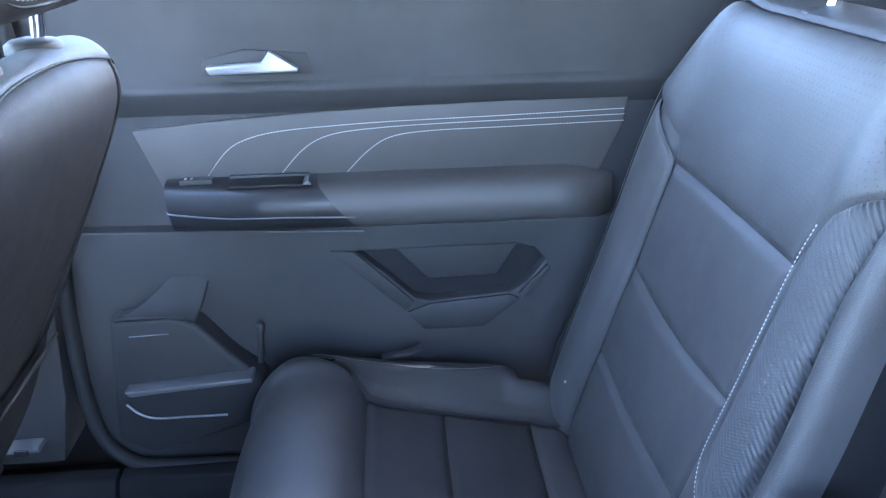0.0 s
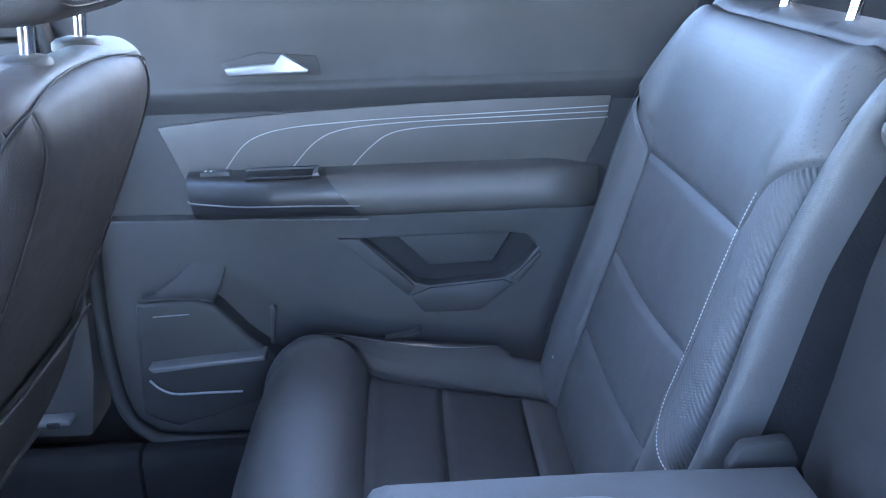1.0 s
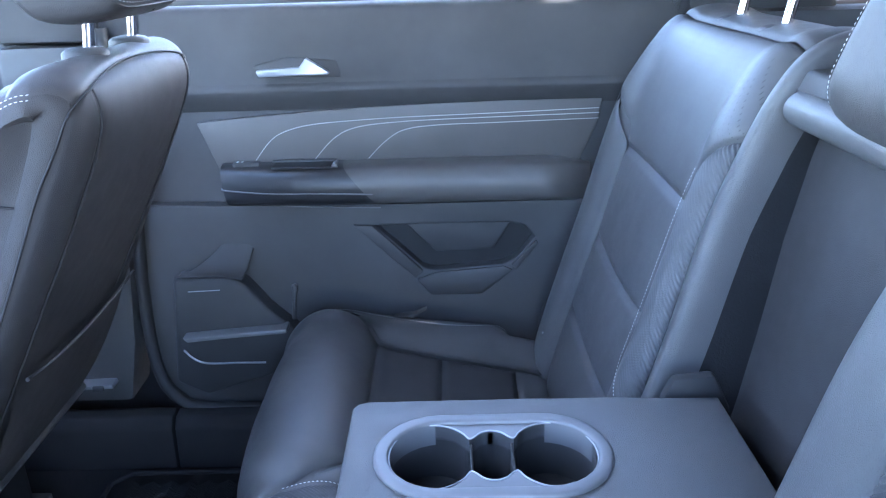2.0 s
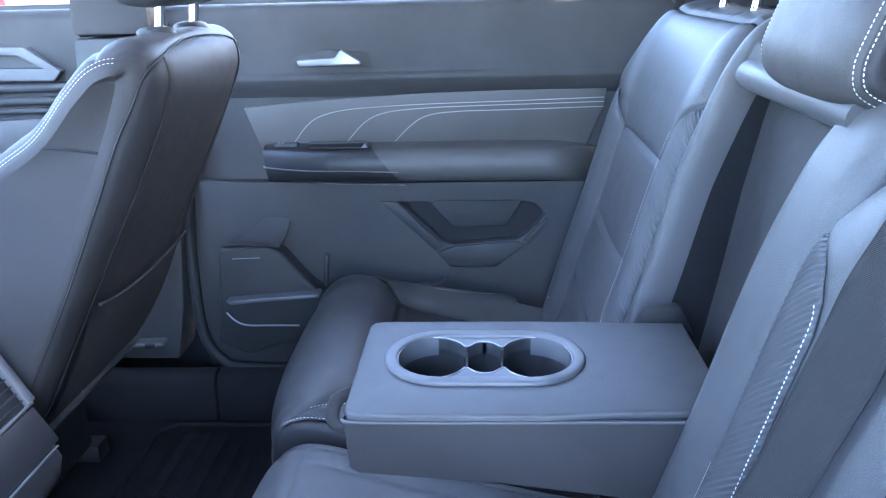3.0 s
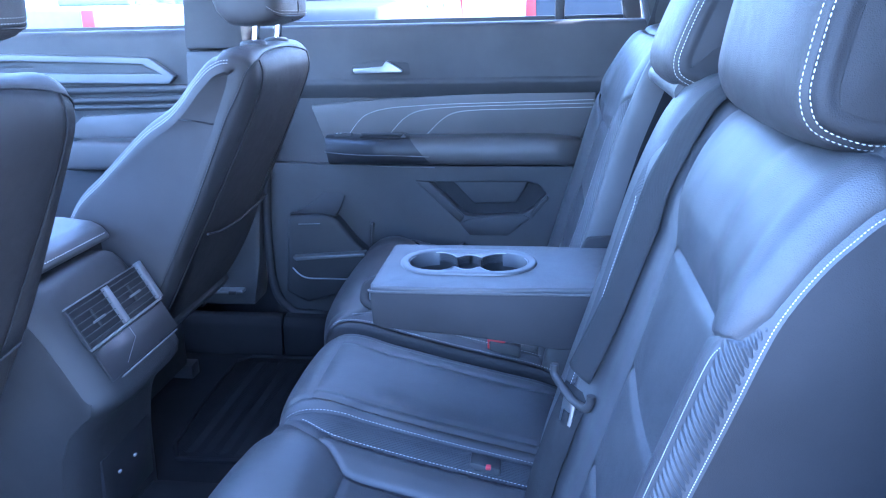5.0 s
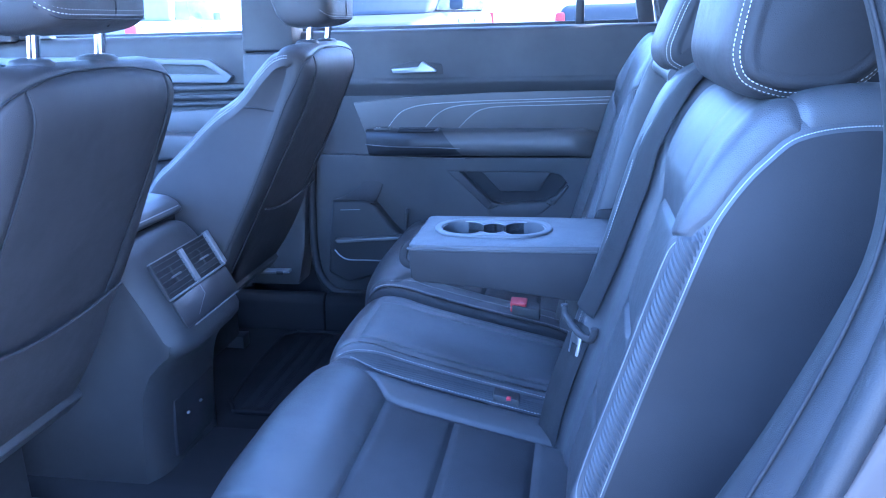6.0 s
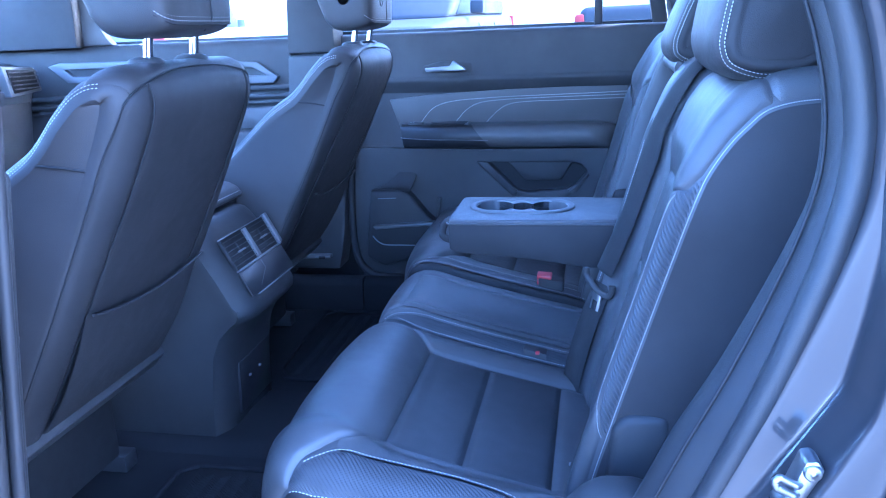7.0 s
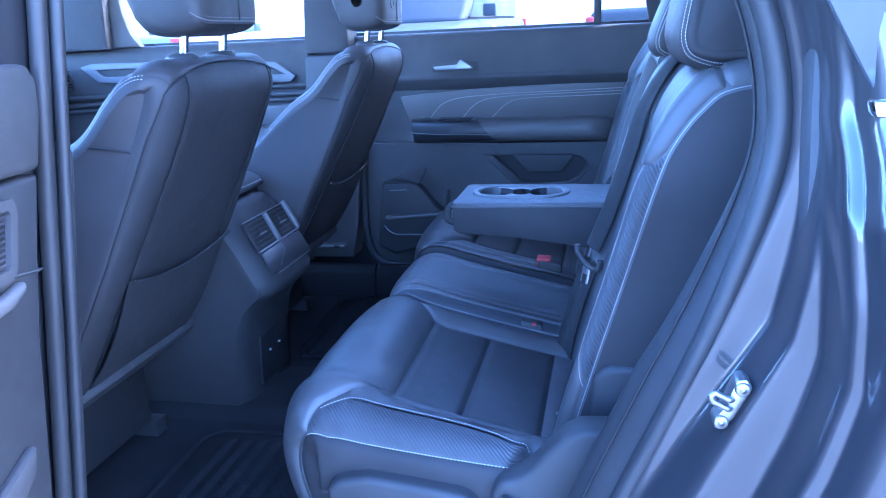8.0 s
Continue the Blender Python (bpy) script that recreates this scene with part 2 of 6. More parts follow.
def revolve(name, profile, centre, mat, parent=None, label="", k=32, axis=(0, 0, 1)):
    """A turned piece: profile of (radius, height) along axis from centre."""
    w = Vector(axis).normalized()
    turn = Vector((0, 0, 1)).rotation_difference(w).to_matrix()
    ang = np.linspace(0, 2 * math.pi, k, endpoint=False)
    P = np.array([[list(turn @ Vector((r * math.cos(q), r * math.sin(q), h)) + Vector(centre)) for q in ang] for r, h in profile])
    me = mesh_of(name, P.reshape(-1, 3), grid_faces(len(profile), k, False, True), mat)
    return put(name, me, parent, label)


def thread(name, line, normals, mat, parent, length=0.0042, gap=0.0022, width=0.0009, label=""):
    """Stitches: short rounded dashes along a line of points, lifted along the normals."""
    line, normals = np.asarray(line, float), np.asarray(normals, float)
    s = np.r_[0, np.cumsum(np.linalg.norm(np.diff(line, axis=0), axis=1))]
    verts, faces = [], []
    w = 0.0
    while w + length < s[-1]:
        a = np.array([np.interp(w, s, line[:, k]) for k in range(3)])
        b = np.array([np.interp(w + length, s, line[:, k]) for k in range(3)])
        nn = np.array([np.interp(w, s, normals[:, k]) for k in range(3)])
        t = (b - a) / max(np.linalg.norm(b - a), 1e-9)
        side = np.cross(nn, t)
        side /= max(np.linalg.norm(side), 1e-9)
        base = len(verts)
        mid = (a + b) / 2
        for c, f, h in ((a, 0.5, 0.0), (mid, 1.0, width * 0.9), (b, 0.5, 0.0)):
            verts += [c - side * width * f, c + nn * (h + width * 0.25), c + side * width * f]
        for i in (0, 3):
            faces += [(base + i, base + i + 3, base + i + 4, base + i + 1), (base + i + 1, base + i + 4, base + i + 5, base + i + 2)]
        w += length + gap
    return put(name, mesh_of(name, verts, faces, mat), parent, label)


class Upholstery:
    """A padded body: a side profile of (x, z) points, drawn across by a section of (y, n) points, n being the height over the profile."""

    def __init__(self, profile, section, y0, crown=None, flip=1, other=None, drift=None):
        self.line = smooth_line(profile, 400)
        self.s = np.r_[0, np.cumsum(np.linalg.norm(np.diff(self.line, axis=0), axis=1))]
        t = np.gradient(self.line, axis=0)
        if profile[0] == profile[-1]:
            t[0] = t[-1] = t[0] + t[-1]
        t /= np.linalg.norm(t, axis=1)[:, None]
        self.normal = np.stack([-t[:, 1], t[:, 0]], 1) * flip
        # two half sections, the second for the side of smaller y (the same mirrored if not given)
        self.secs = [smooth_line(section, 300), smooth_line(other or section, 300)]
        self.us = [np.r_[0, np.cumsum(np.linalg.norm(np.diff(c, axis=0), axis=1))] for c in self.secs]
        self.y0, self.crown, self.drift = y0, crown, drift
        self.length, self.half, self.low = self.s[-1], self.us[0][-1], -self.us[1][-1]

    def end(self, side):
        """The last u on that side."""
        return self.half if side > 0 else self.low

    def s_at(self, x=None, z=None):
        """How far along the profile it first comes to x or z."""
        k, v = (0, x) if x is not None else (1, z)
        w = self.line[:, k] - v
        hit = np.nonzero(w[:-1] * w[1:] <= 0)[0]
        return self.s[hit[0]] if len(hit) else self.length

    def u_at(self, y):
        k = 0 if y >= 0 else 1
        return float(np.interp(abs(y), self.secs[k][:, 0], self.us[k])) * (1 if y >= 0 else -1)

    def at(self, S, U):
        S, U = np.broadcast_arrays(np.asarray(S, float), np.asarray(U, float))
        c = np.stack([np.interp(S, self.s, self.line[:, k]) for k in (0, 1)], -1)
        nn = np.stack([np.interp(S, self.s, self.normal[:, k]) for k in (0, 1)], -1)
        y, n = [np.where(U >= 0, np.interp(np.abs(U), self.us[0], self.secs[0][:, k]), np.interp(np.abs(U), self.us[1], self.secs[1][:, k])) for k in (0, 1)]
        y = y * np.sign(U)
        if self.crown:
            ky, kn = self.crown(S / self.length, y)
            y, n = y * ky, n + kn
        if self.drift:
            y = y + self.drift(c[..., 1])
        return np.stack([c[..., 0] + n * nn[..., 0], self.y0 + y, c[..., 1] + n * nn[..., 1]], -1)

    def panel(self, name, s_rows, mat, parent, label="", n=50, m=40, puff=0.006, sink=0.004, ribs=None, bow=(0.0, 0.0), sink_s=True):
        """A sewn panel: s_rows are (s, u_from, u_to); it swells by puff in the middle and dips by sink at its seams."""
        r = np.array(s_rows, float)
        S = np.linspace(r[0, 0], r[-1, 0], n)
        a, b = np.interp(S, r[:, 0], r[:, 1]), np.interp(S, r[:, 0], r[:, 2])
        T = np.linspace(0, 1, m)
        T = T - 0.10 * np.sin(2 * math.pi * T) / (2 * math.pi) * 4
        U = a[:, None] + (b - a)[:, None] * T[None]
        SS = np.repeat(S[:, None], m, 1)
        f = ((S - S[0]) / (S[-1] - S[0]))[:, None]
        arch = 1 - (2 * T[None] - 1) ** 2
        SS = SS + (bow[0] * (1 - f) + bow[1] * f) * arch
        P = self.at(SS, U)
        N = np.cross(np.gradient(P, axis=0), np.gradient(P, axis=1))
        N /= np.maximum(np.linalg.norm(N, axis=2)[..., None], 1e-9)
        w = np.maximum(np.abs(b - a), 1e-4)[:, None]
        du = np.minimum(T, 1 - T)[None] * w
        ds = np.repeat(np.minimum(S - S[0], S[-1] - S)[:, None], m, 1) if sink_s else np.full_like(SS, 1.0)
        d = np.minimum(du, ds)
        reach = 0.012
        h = puff * np.tanh(du / 0.03) * (np.tanh(ds / 0.03) if sink_s else 1) - sink * np.exp(-(d / (reach * 0.45)) ** 2)
        if ribs:
            pitch, slope, deep = ribs
            k = np.sin(2 * math.pi * (SS + slope * U) / pitch)
            h = h + deep * np.sign(k) * np.abs(k) ** 0.6 * np.tanh(d / 0.004)
        out = self.out_sign(P, N)
        P = P + N * out * h[..., None]
        return sheet(name, P, mat, parent, label, flip=out < 0)

    def out_sign(self, P, N):
        i, j = P.shape[0] // 2, P.shape[1] // 2
        c = np.array([self.line[:, 0].mean(), self.y0, self.line[:, 1].mean()])
        return 1.0 if (P[i, j] - c) @ N[i, j] > 0 else -1.0

    def seam(self, rows, n=80, lift=0.0):
        """Points and normals along a line of (s, u) on the body."""
        r = smooth_line(rows, n)
        P = self.at(r[:, 0], r[:, 1])
        A, B = self.at(r[:, 0] + 0.002, r[:, 1]), self.at(r[:, 0], r[:, 1] + 0.002)
        N = np.cross(A - P, B - P)
        N /= np.maximum(np.linalg.norm(N, axis=1)[:, None], 1e-9)
        c = np.array([self.line[:, 0].mean(), self.y0, self.line[:, 1].mean()])
        k = len(P) // 2
        if (P[k] - c) @ N[k] < 0:
            N = -N
        return P + N * lift, N

    def cap(self, name, sign, mat, parent, label="", n=80, puff=0.006):
        """The end of a body with a closed outline: rings that close on its middle."""
        ring = self.at(np.linspace(0, self.length, n), np.full(n, self.end(sign)))
        mid = ring.mean(0)
        rows = []
        for w in np.linspace(0, 1, 8):
            P = ring * (1 - w) + mid * w
            P[:, 1] = ring[:, 1] * (1 - w) + mid[1] * w + sign * puff * math.sin(w * math.pi / 2)
            rows.append(P)
        return sheet(name, np.array(rows), mat, parent, label, flip=sign < 0)

    def side(self, name, sign, mat, parent, label="", n=60, puff=0.012, u=None):
        """The flat side, closed by rungs from the front edge to the back edge."""
        u = abs(self.end(sign)) if u is None else u
        top = self.s[np.argmax(self.line[:, 1])]
        f = np.linspace(0, 1, n)
        f = 1 - (1 - f) ** 1.5
        front = self.at(f * top, np.full(n, sign * u))
        back = self.at(self.length - f * (self.length - top), np.full(n, sign * u))
        g = np.linspace(0, 1, 31)[None, :, None]
        P = front[:, None] * (1 - g) + back[:, None] * g
        w = np.minimum(np.linalg.norm(front - back, axis=1) / 0.06, 1)[:, None]
        P[..., 1] += sign * puff * np.sin(math.pi * g[..., 0]) * w
        return sheet(name, P, mat, parent, label, flip=sign > 0)

YC = 0.0425


# ---- rear seats ----
BACK_PROFILE = [(0.862, 0.585), (0.874, 0.65), (0.905, 0.76), (0.938, 0.87), (0.972, 0.992), (0.997, 1.065), (1.020, 1.125), (1.045, 1.160),
                (1.085, 1.174), (1.14, 1.168), (1.182, 1.135), (1.186, 1.06), (1.13, 0.86), (1.06, 0.60)]
BACK_SECTION = [(0, -0.002), (0.08, -0.001), (0.138, 0.002), (0.172, 0.014), (0.200, 0.016), (0.220, 0.006), (0.231, -0.014), (0.234, -0.035)]
CUSHION_PROFILE = [(0.905, 0.580), (0.86, 0.597), (0.80, 0.611), (0.70, 0.634), (0.61, 0.657), (0.56, 0.672), (0.525, 0.672), (0.501, 0.648), (0.492, 0.60),
                   (0.503, 0.54), (0.53, 0.49)]
CUSHION_SECTION = [(0, 0.004), (0.10, 0.006), (0.1515, 0.011), (0.185, 0.026), (0.215, 0.032), (0.24, 0.024), (0.262, 0.004), (0.270, -0.03), (0.270, -0.085)]


LOW_PROFILE = [(0.862, 0.585), (0.874, 0.65), (0.905, 0.76), (0.938, 0.87), (0.972, 0.992), (0.997, 1.060), (1.016, 1.098), (1.040, 1.124),
               (1.085, 1.136), (1.14, 1.134), (1.178, 1.108), (1.180, 1.04), (1.13, 0.86), (1.06, 0.60)]


CUSHION_INNER = [(0, 0.004), (0.10, 0.006), (0.1515, 0.0105), (0.18, 0.0155), (0.214, 0.0170), (0.24, 0.0195), (0.262, 0.0215), (0.267, 0.018), (0.2695, 0.004), (0.270, -0.05)]


def low_crown(s, y):
    top = np.clip((s - 0.37) / 0.085, 0, 1)
    top = top * top * (3 - 2 * top)
    q = np.abs(y) / 0.2125
    full = np.clip((s - 0.335) / 0.05, 0, 1)
    full = full * full * (3 - 2 * full)
    wide = np.clip((s - 0.22) / 0.13, 0, 1)
    wide = wide * wide * (3 - 2 * wide) * (y < 0)
    return 1 - 0.01 * top + 0.09 * wide, -0.011 * top * q ** 6 - 0.004 * top * q ** 2 - 0.022 * top * (y > 0) * np.clip(q, 0, 1) ** 3 + 0.016 * full * np.clip(1 - (q / 0.85) ** 2, 0, 1) ** 2 + 0.013 * full * (y < 0) * np.exp(-((np.abs(y) - 0.122) / 0.034) ** 2)


def back_crown(s, y):
    top = np.clip((s - 0.37) / 0.085, 0, 1)
    top = top * top * (3 - 2 * top)
    q = np.abs(y) / 0.234
    out = y > 0
    return 1 - 0.01 * top + 0.045 * top * out, -(0.058 - 0.016 * out) * top * q ** 6 - 0.006 * top * q ** 2


def cushion_crown(s, y):
    front = np.clip((s - 0.56) / 0.2, 0, 1)
    q = np.abs(y) / 0.27
    rise = np.clip((s - 0.46) / 0.16, 0, 1)
    rise = rise * rise * (3 - 2 * rise)
    return 1 - 0.07 * front * front, -0.012 * front * q ** 4 + 0.030 * rise * np.clip(1 - (q / 0.78) ** 3, 0, 1)


def headrest_post(parent, x, y, z0, z1, slant=0.0):
    rod("post", (x, y, z0 - 0.03), (x + slant, y, z1), 0.0065, CHROME, parent, "chromed steel post")
    revolve("collar", [(0.0, 0.006), (0.010, 0.0065), (0.019, 0.0045), (0.0235, 0.001), (0.024, -0.006)], (x, y, z0), PLASTIC, parent, "black plastic post sleeve")


def rear_back(seat, y0, lines, threads, ribbed, profile=BACK_PROFILE, crown=back_crown, section=BACK_SECTION, other=None, flare=True):
    """The padded backrest; lines: for each side (+1, -1) where the insert ends, the ribbed strip begins and the rim runs."""
    B = Upholstery(profile, section, y0, crown, other=other)
    s = lambda z: B.s_at(z=z)
    u = lambda side, y: B.u_at(side * y)
    top, back = B.s_at(x=1.056), B.s_at(x=1.17)
    B.panel("foam_cover", [(0, B.low, B.half), (back, B.low, B.half)], LEATHER, seat, n=70, m=60, puff=-0.006, sink=0.0, sink_s=False)
    a, b = u(-1, lines[-1][0]), u(1, lines[1][0])
    ra, rb = u(-1, lines[-1][2]), u(1, lines[1][2])
    sa, sb = u(-1, lines[-1][1]), u(1, lines[1][1])
    dip = -0.012
    for lo, hi, bow in ((0.0, s(0.742), (0, dip)), (s(0.742), s(0.860), (dip, dip)), (s(0.860), s(0.993), (dip, 0))):
        B.panel("insert_panel", [(lo, a, b), (hi, a, b)], LEATHER, seat, n=44, m=60, puff=0.005, sink=0.005, bow=bow)
    if flare:
        right = [(s(1.006), 0.72 * b + 0.28 * sb), (s(1.022), 0.42 * b + 0.58 * sb), (s(1.040), 0.5 * sb + 0.5 * rb), (s(1.058), rb), (top, rb)]
    else:
        right = [(s(1.006), b + 0.004), (s(1.022), b + 0.010), (s(1.040), b + 0.017), (s(1.058), b + 0.024), (top, b + 0.036)]
    left = [0.75 * a + 0.25 * sa, 0.42 * a + 0.58 * sa, 0.5 * sa + 0.5 * ra, ra, ra] if flare else [0.55 * a + 0.45 * sa, 0.57 * sa + 0.43 * ra, 0.05 * sa + 0.95 * ra, ra, ra]
    rows = [(s(0.993), a, b)] + [(z, l, r) for l, (z, r) in zip(left, right)]
    if flare:
        ribbed_edge = np.array([(s(0.993), a), (s(1.006), 0.6 * a + 0.4 * sa), (s(1.030), sa), (s(1.046), 0.88 * sa + 0.12 * ra), (s(1.066), 0.55 * sa + 0.45 * ra), (s(1.080), 0.2 * sa + 0.8 * ra), (s(1.088), ra), (top, ra)])
        plain_edge = np.array([(s(0.993), b)] + right)
        rows = [(z, np.interp(z, *ribbed_edge.T), np.interp(z, *plain_edge.T)) for z in sorted({*ribbed_edge[:, 0], *plain_edge[:, 0]})]
    B.panel("upper_panel", rows, LEATHER_PERF if flare else LEATHER, seat, "smooth leather panel with fine perforations" if flare else "smooth leather upper panel", n=120, m=110, puff=0.006 if flare else 0.003, sink=0.005 if flare else 0.0025)
    B.panel("top_panel", [(top, ra, rb), (back, ra, rb)], LEATHER, seat, n=40, m=50, puff=0.002, sink=0.003)
    B.panel("rear_panel", [(back, B.low, B.half), (B.length, B.low, B.half)], CARPET, seat, "dark carpeted back", n=30, m=30, puff=0.0, sink=0.0)
    for side in (-1, 1):
        low = s(0.772 if flare else 0.715)
        i, r, e, end = ((a, sa, ra, B.low), (b, sb, rb, B.half))[side > 0]
        rows = [(low, e - side * 0.004, e), (low + 0.012, r + 0.55 * (e - r), e), (low + 0.03, r + 0.2 * (e - r), e), (low + 0.06, r, e), (s(0.995), r, e),
                (s(1.015), r + 0.12 * (e - r), e), (s(1.035), r + 0.45 * (e - r), e), (s(1.052), e - side * 0.004, e)]
        if side < 0 and not flare:
            rows = rows[:5] + [(s(1.0185), r, e), (s(1.022), r + 0.43 * (e - r), e), (s(1.031), r + 0.69 * (e - r), e), (s(1.040), r + 0.95 * (e - r), e)]
        if ribbed(side):
            if flare:
                rows = rows[:4] + [(s(1.030), r, e), (s(1.046), r + 0.12 * (e - r), e), (s(1.066), r + 0.45 * (e - r), e), (s(1.080), r + 0.8 * (e - r), e), (s(1.088), e - side * 0.002, e)]
            B.panel("bolster_strip", rows, RIBBED, seat, "ribbed leather bolster strip", n=560, m=44, puff=0.002, sink=0.002, ribs=(0.0066, 1.0 * side, 0.0011))
            upper = [(s(0.996), i + side * 0.004, r), (s(1.010), i + 0.45 * (r - i), r), (s(1.022), i + 0.85 * (r - i), r)]
            if flare:
                upper = [(s(0.996), i + side * 0.002, r), (s(1.006), i + 0.4 * (r - i), r), (s(1.028), r - side * 0.001, r)]
            if side < 0 and not flare:
                upper = [(s(0.996), i - 0.004, r), (s(1.006), i + 0.45 * (r - i), r), (s(1.0185), r + 0.0005, r)]
            if side > 0 and not flare:
                upper = [(s(0.996), i, r), (s(1.015), i + 0.007, r + 0.12 * (e - r)), (s(1.035), i + 0.015, r + 0.45 * (e - r)), (s(1.052), i + 0.022, e), (top, i + 0.036, e)]
            B.panel("bolster", [(0.0, i, e), (low, i, e - side * 0.004), (low + 0.012, i, r + 0.55 * (e - r)), (low + 0.03, i, r + 0.2 * (e - r)), (low + 0.06, i, r), (s(0.985), i, r)] + upper, LEATHER, seat, n=90, m=24, puff=0.002, sink=0.003)
        else:
            B.panel("bolster", [(0.0, i, e), (s(0.985), i, e), (s(0.996), i + side * 0.004, e), (s(1.010), i + 0.25 * (e - i), e), (s(1.022), i + 0.5 * (e - i), e), (s(1.040), i + 0.85 * (e - i), e), (s(1.052), e - side * 0.004, e)], LEATHER, seat, n=90, m=30, puff=0.003, sink=0.003)
        B.panel("bolster_edge", [(0.0, e, end), (top, e, end), (back, e, end)], LEATHER, seat, n=80, m=10, puff=0.001, sink=0.002, sink_s=False)
        B.side("side_panel", side, VINYL, seat, "smooth vinyl side panel", puff=0.0015)
        inner_line = [(low + 0.004, r + 0.75 * (e - r)), (low + 0.012, r + 0.5 * (e - r)), (low + 0.03, r + 0.2 * (e - r)), (low + 0.06, r), (s(0.90), r), (s(0.995), r), (s(1.040), r + 0.06 * (e - r)) if flare else (s(1.015), r + 0.12 * (e - r))]
        rim_line = [(0.02, e), (s(0.80), e), (s(1.0), e), (s(1.06), e), (top, e), (back, e)]
        if threads[side].get("rim_to"):
            rim_line = [(0.10, e), (s(0.80), e), (s(threads[side]["rim_to"]), e)]
        for kind, row in (("inner", inner_line), ("rim", rim_line)):
            size = threads[side].get(kind)
            if size:
                P, N = B.seam(row, 200, 0.0034)
                thread("stitching", P, N, THREAD, seat, length=size * 0.0031, gap=size * 0.0018, width=size * 0.00085, label="white contrast stitching")
    return B


def rear_cushion(seat, y0, outer, dx=0.0, dz=0.0):
    def crown(s, y):
        """The common crown, and the outer side drawn in towards the hinge."""
        ky, kn = cushion_crown(s, y)
        rear = np.clip((0.118 - s * C.length) / 0.034, 0, 1)
        rear = rear * rear * (3 - 2 * rear)
        level = np.clip((y * outer / 0.27 - 0.66) / 0.26, 0, 1) * (1 - np.clip((s * C.length - 0.36) / 0.10, 0, 1))
        kn = kn + level * (0.019 - 0.034 * np.clip((s * C.length - 0.10) / 0.26, 0, 1))
        return ky - 0.125 * rear * np.clip((y * outer / 0.27 - 0.60) / 0.36, 0, 1), kn

    C = Upholstery([(x + dx, z + dz) for x, z in CUSHION_PROFILE], CUSHION_SECTION if outer > 0 else CUSHION_INNER, y0, crown, flip=-1, other=CUSHION_INNER if outer > 0 else CUSHION_SECTION)
    sx = lambda x: C.s_at(x=x)
    u = C.u_at
    mid, front = sx(0.715 + dx), sx(0.612 + dx)
    both = lambda y: (u(-y), u(y))
    C.panel("foam_cover", [(0, *both(0.263)), (C.length, *both(0.263))], LEATHER, seat, n=60, m=60, puff=-0.006, sink=0.0, sink_s=False)
    tail_seam = sx(0.832 + dx)
    C.panel("rear_edge", [(0, *both(0.1515)), (tail_seam, *both(0.1515))], LEATHER, seat, "smooth leather rear edge", n=20, m=50, puff=0.002, sink=0.003)
    C.panel("insert_panel", [(tail_seam, *both(0.1515)), (mid, *both(0.1515))], INSERT, seat, n=40, m=50, puff=0.004, sink=0.005)
    C.panel("insert_panel", [(mid, *both(0.1515)), (front, *both(0.1515))], INSERT, seat, n=36, m=50, puff=0.004, sink=0.006)
    C.panel("front_panel", [(front, *both(0.1515)), (front + 0.03, *both(0.178)), (front + 0.055, *both(0.20)), (front + 0.085, *both(0.235)), (front + 0.105, *both(0.263)),
                            (C.length, *both(0.263))], LEATHER, seat, "smooth leather front panel", n=70, m=70, puff=0.008, sink=0.005)
    for side in (-1, 1):
        w = lambda y: u(side * y)
        if side == outer:
            tail = sx(0.818 + dx)
            taper = [(tail, 0.257), (tail + 0.008, 0.245), (tail + 0.025, 0.234), (tail + 0.055, 0.224), (tail + 0.10, 0.216), (tail + 0.14, 0.214)]
            C.panel("bolster", [(0, w(0.1515), w(0.263)), (tail - 0.004, w(0.1515), w(0.263))] + [(q, w(0.1515), w(y)) for q, y in taper] + [(front, w(0.1515), w(0.214)), (front + 0.03, w(0.182), w(0.214)), (front + 0.05, w(0.2), w(0.214))],
                    LEATHER, seat, n=110, m=30, puff=0.003, sink=0.0012)
        else:
            tail, taper = 0.0, [(0, 0.214)]
            C.panel("bolster", [(0, w(0.1515), w(0.214)), (front, w(0.1515), w(0.214)), (front + 0.03, w(0.182), w(0.214)), (front + 0.05, w(0.2), w(0.214))],
                    LEATHER, seat, n=60, m=20, puff=0.004, sink=0.004)
        C.panel("bolster_strip", [(q, w(y), w(0.263)) for q, y in taper] + [(front + 0.035, w(0.214), w(0.263)), (front + 0.055, w(0.222), w(0.263)), (front + 0.080, w(0.240), w(0.263)), (front + 0.10, w(0.257), w(0.263))],
                RIBBED, seat, "ribbed leather bolster strip", n=800, m=38, puff=0.003, sink=0.0012, ribs=(0.0062, 1.1 * side, 0.0011))
        C.panel("side_panel", [(0, w(0.263), C.end(side)), (front + 0.10, w(0.263), C.end(side)), (C.length, w(0.263), C.end(side))], VINYL, seat,
                "smooth vinyl side panel", n=80, m=16, puff=0.004, sink=0.003, sink_s=False)
        lines = [[(max(0.02, q), w(y)) for q, y in taper] + [(front, w(0.214)), (front + 0.035, w(0.214)), (front + 0.055, w(0.222)), (front + 0.080, w(0.240))], [(0.02, w(0.263)), (0.08, w(0.263)), (0.10, w(0.263)), (0.12, w(0.263)), (0.14, w(0.263)), (front, w(0.263)), (front + 0.10, w(0.263))]]
        for line in lines:
            P, N = C.seam(line, 120, 0.0030)
            thread("stitching", P, N, THREAD, seat, length=0.0031, gap=0.0019, width=0.00062, label="white contrast stitching")
    return C


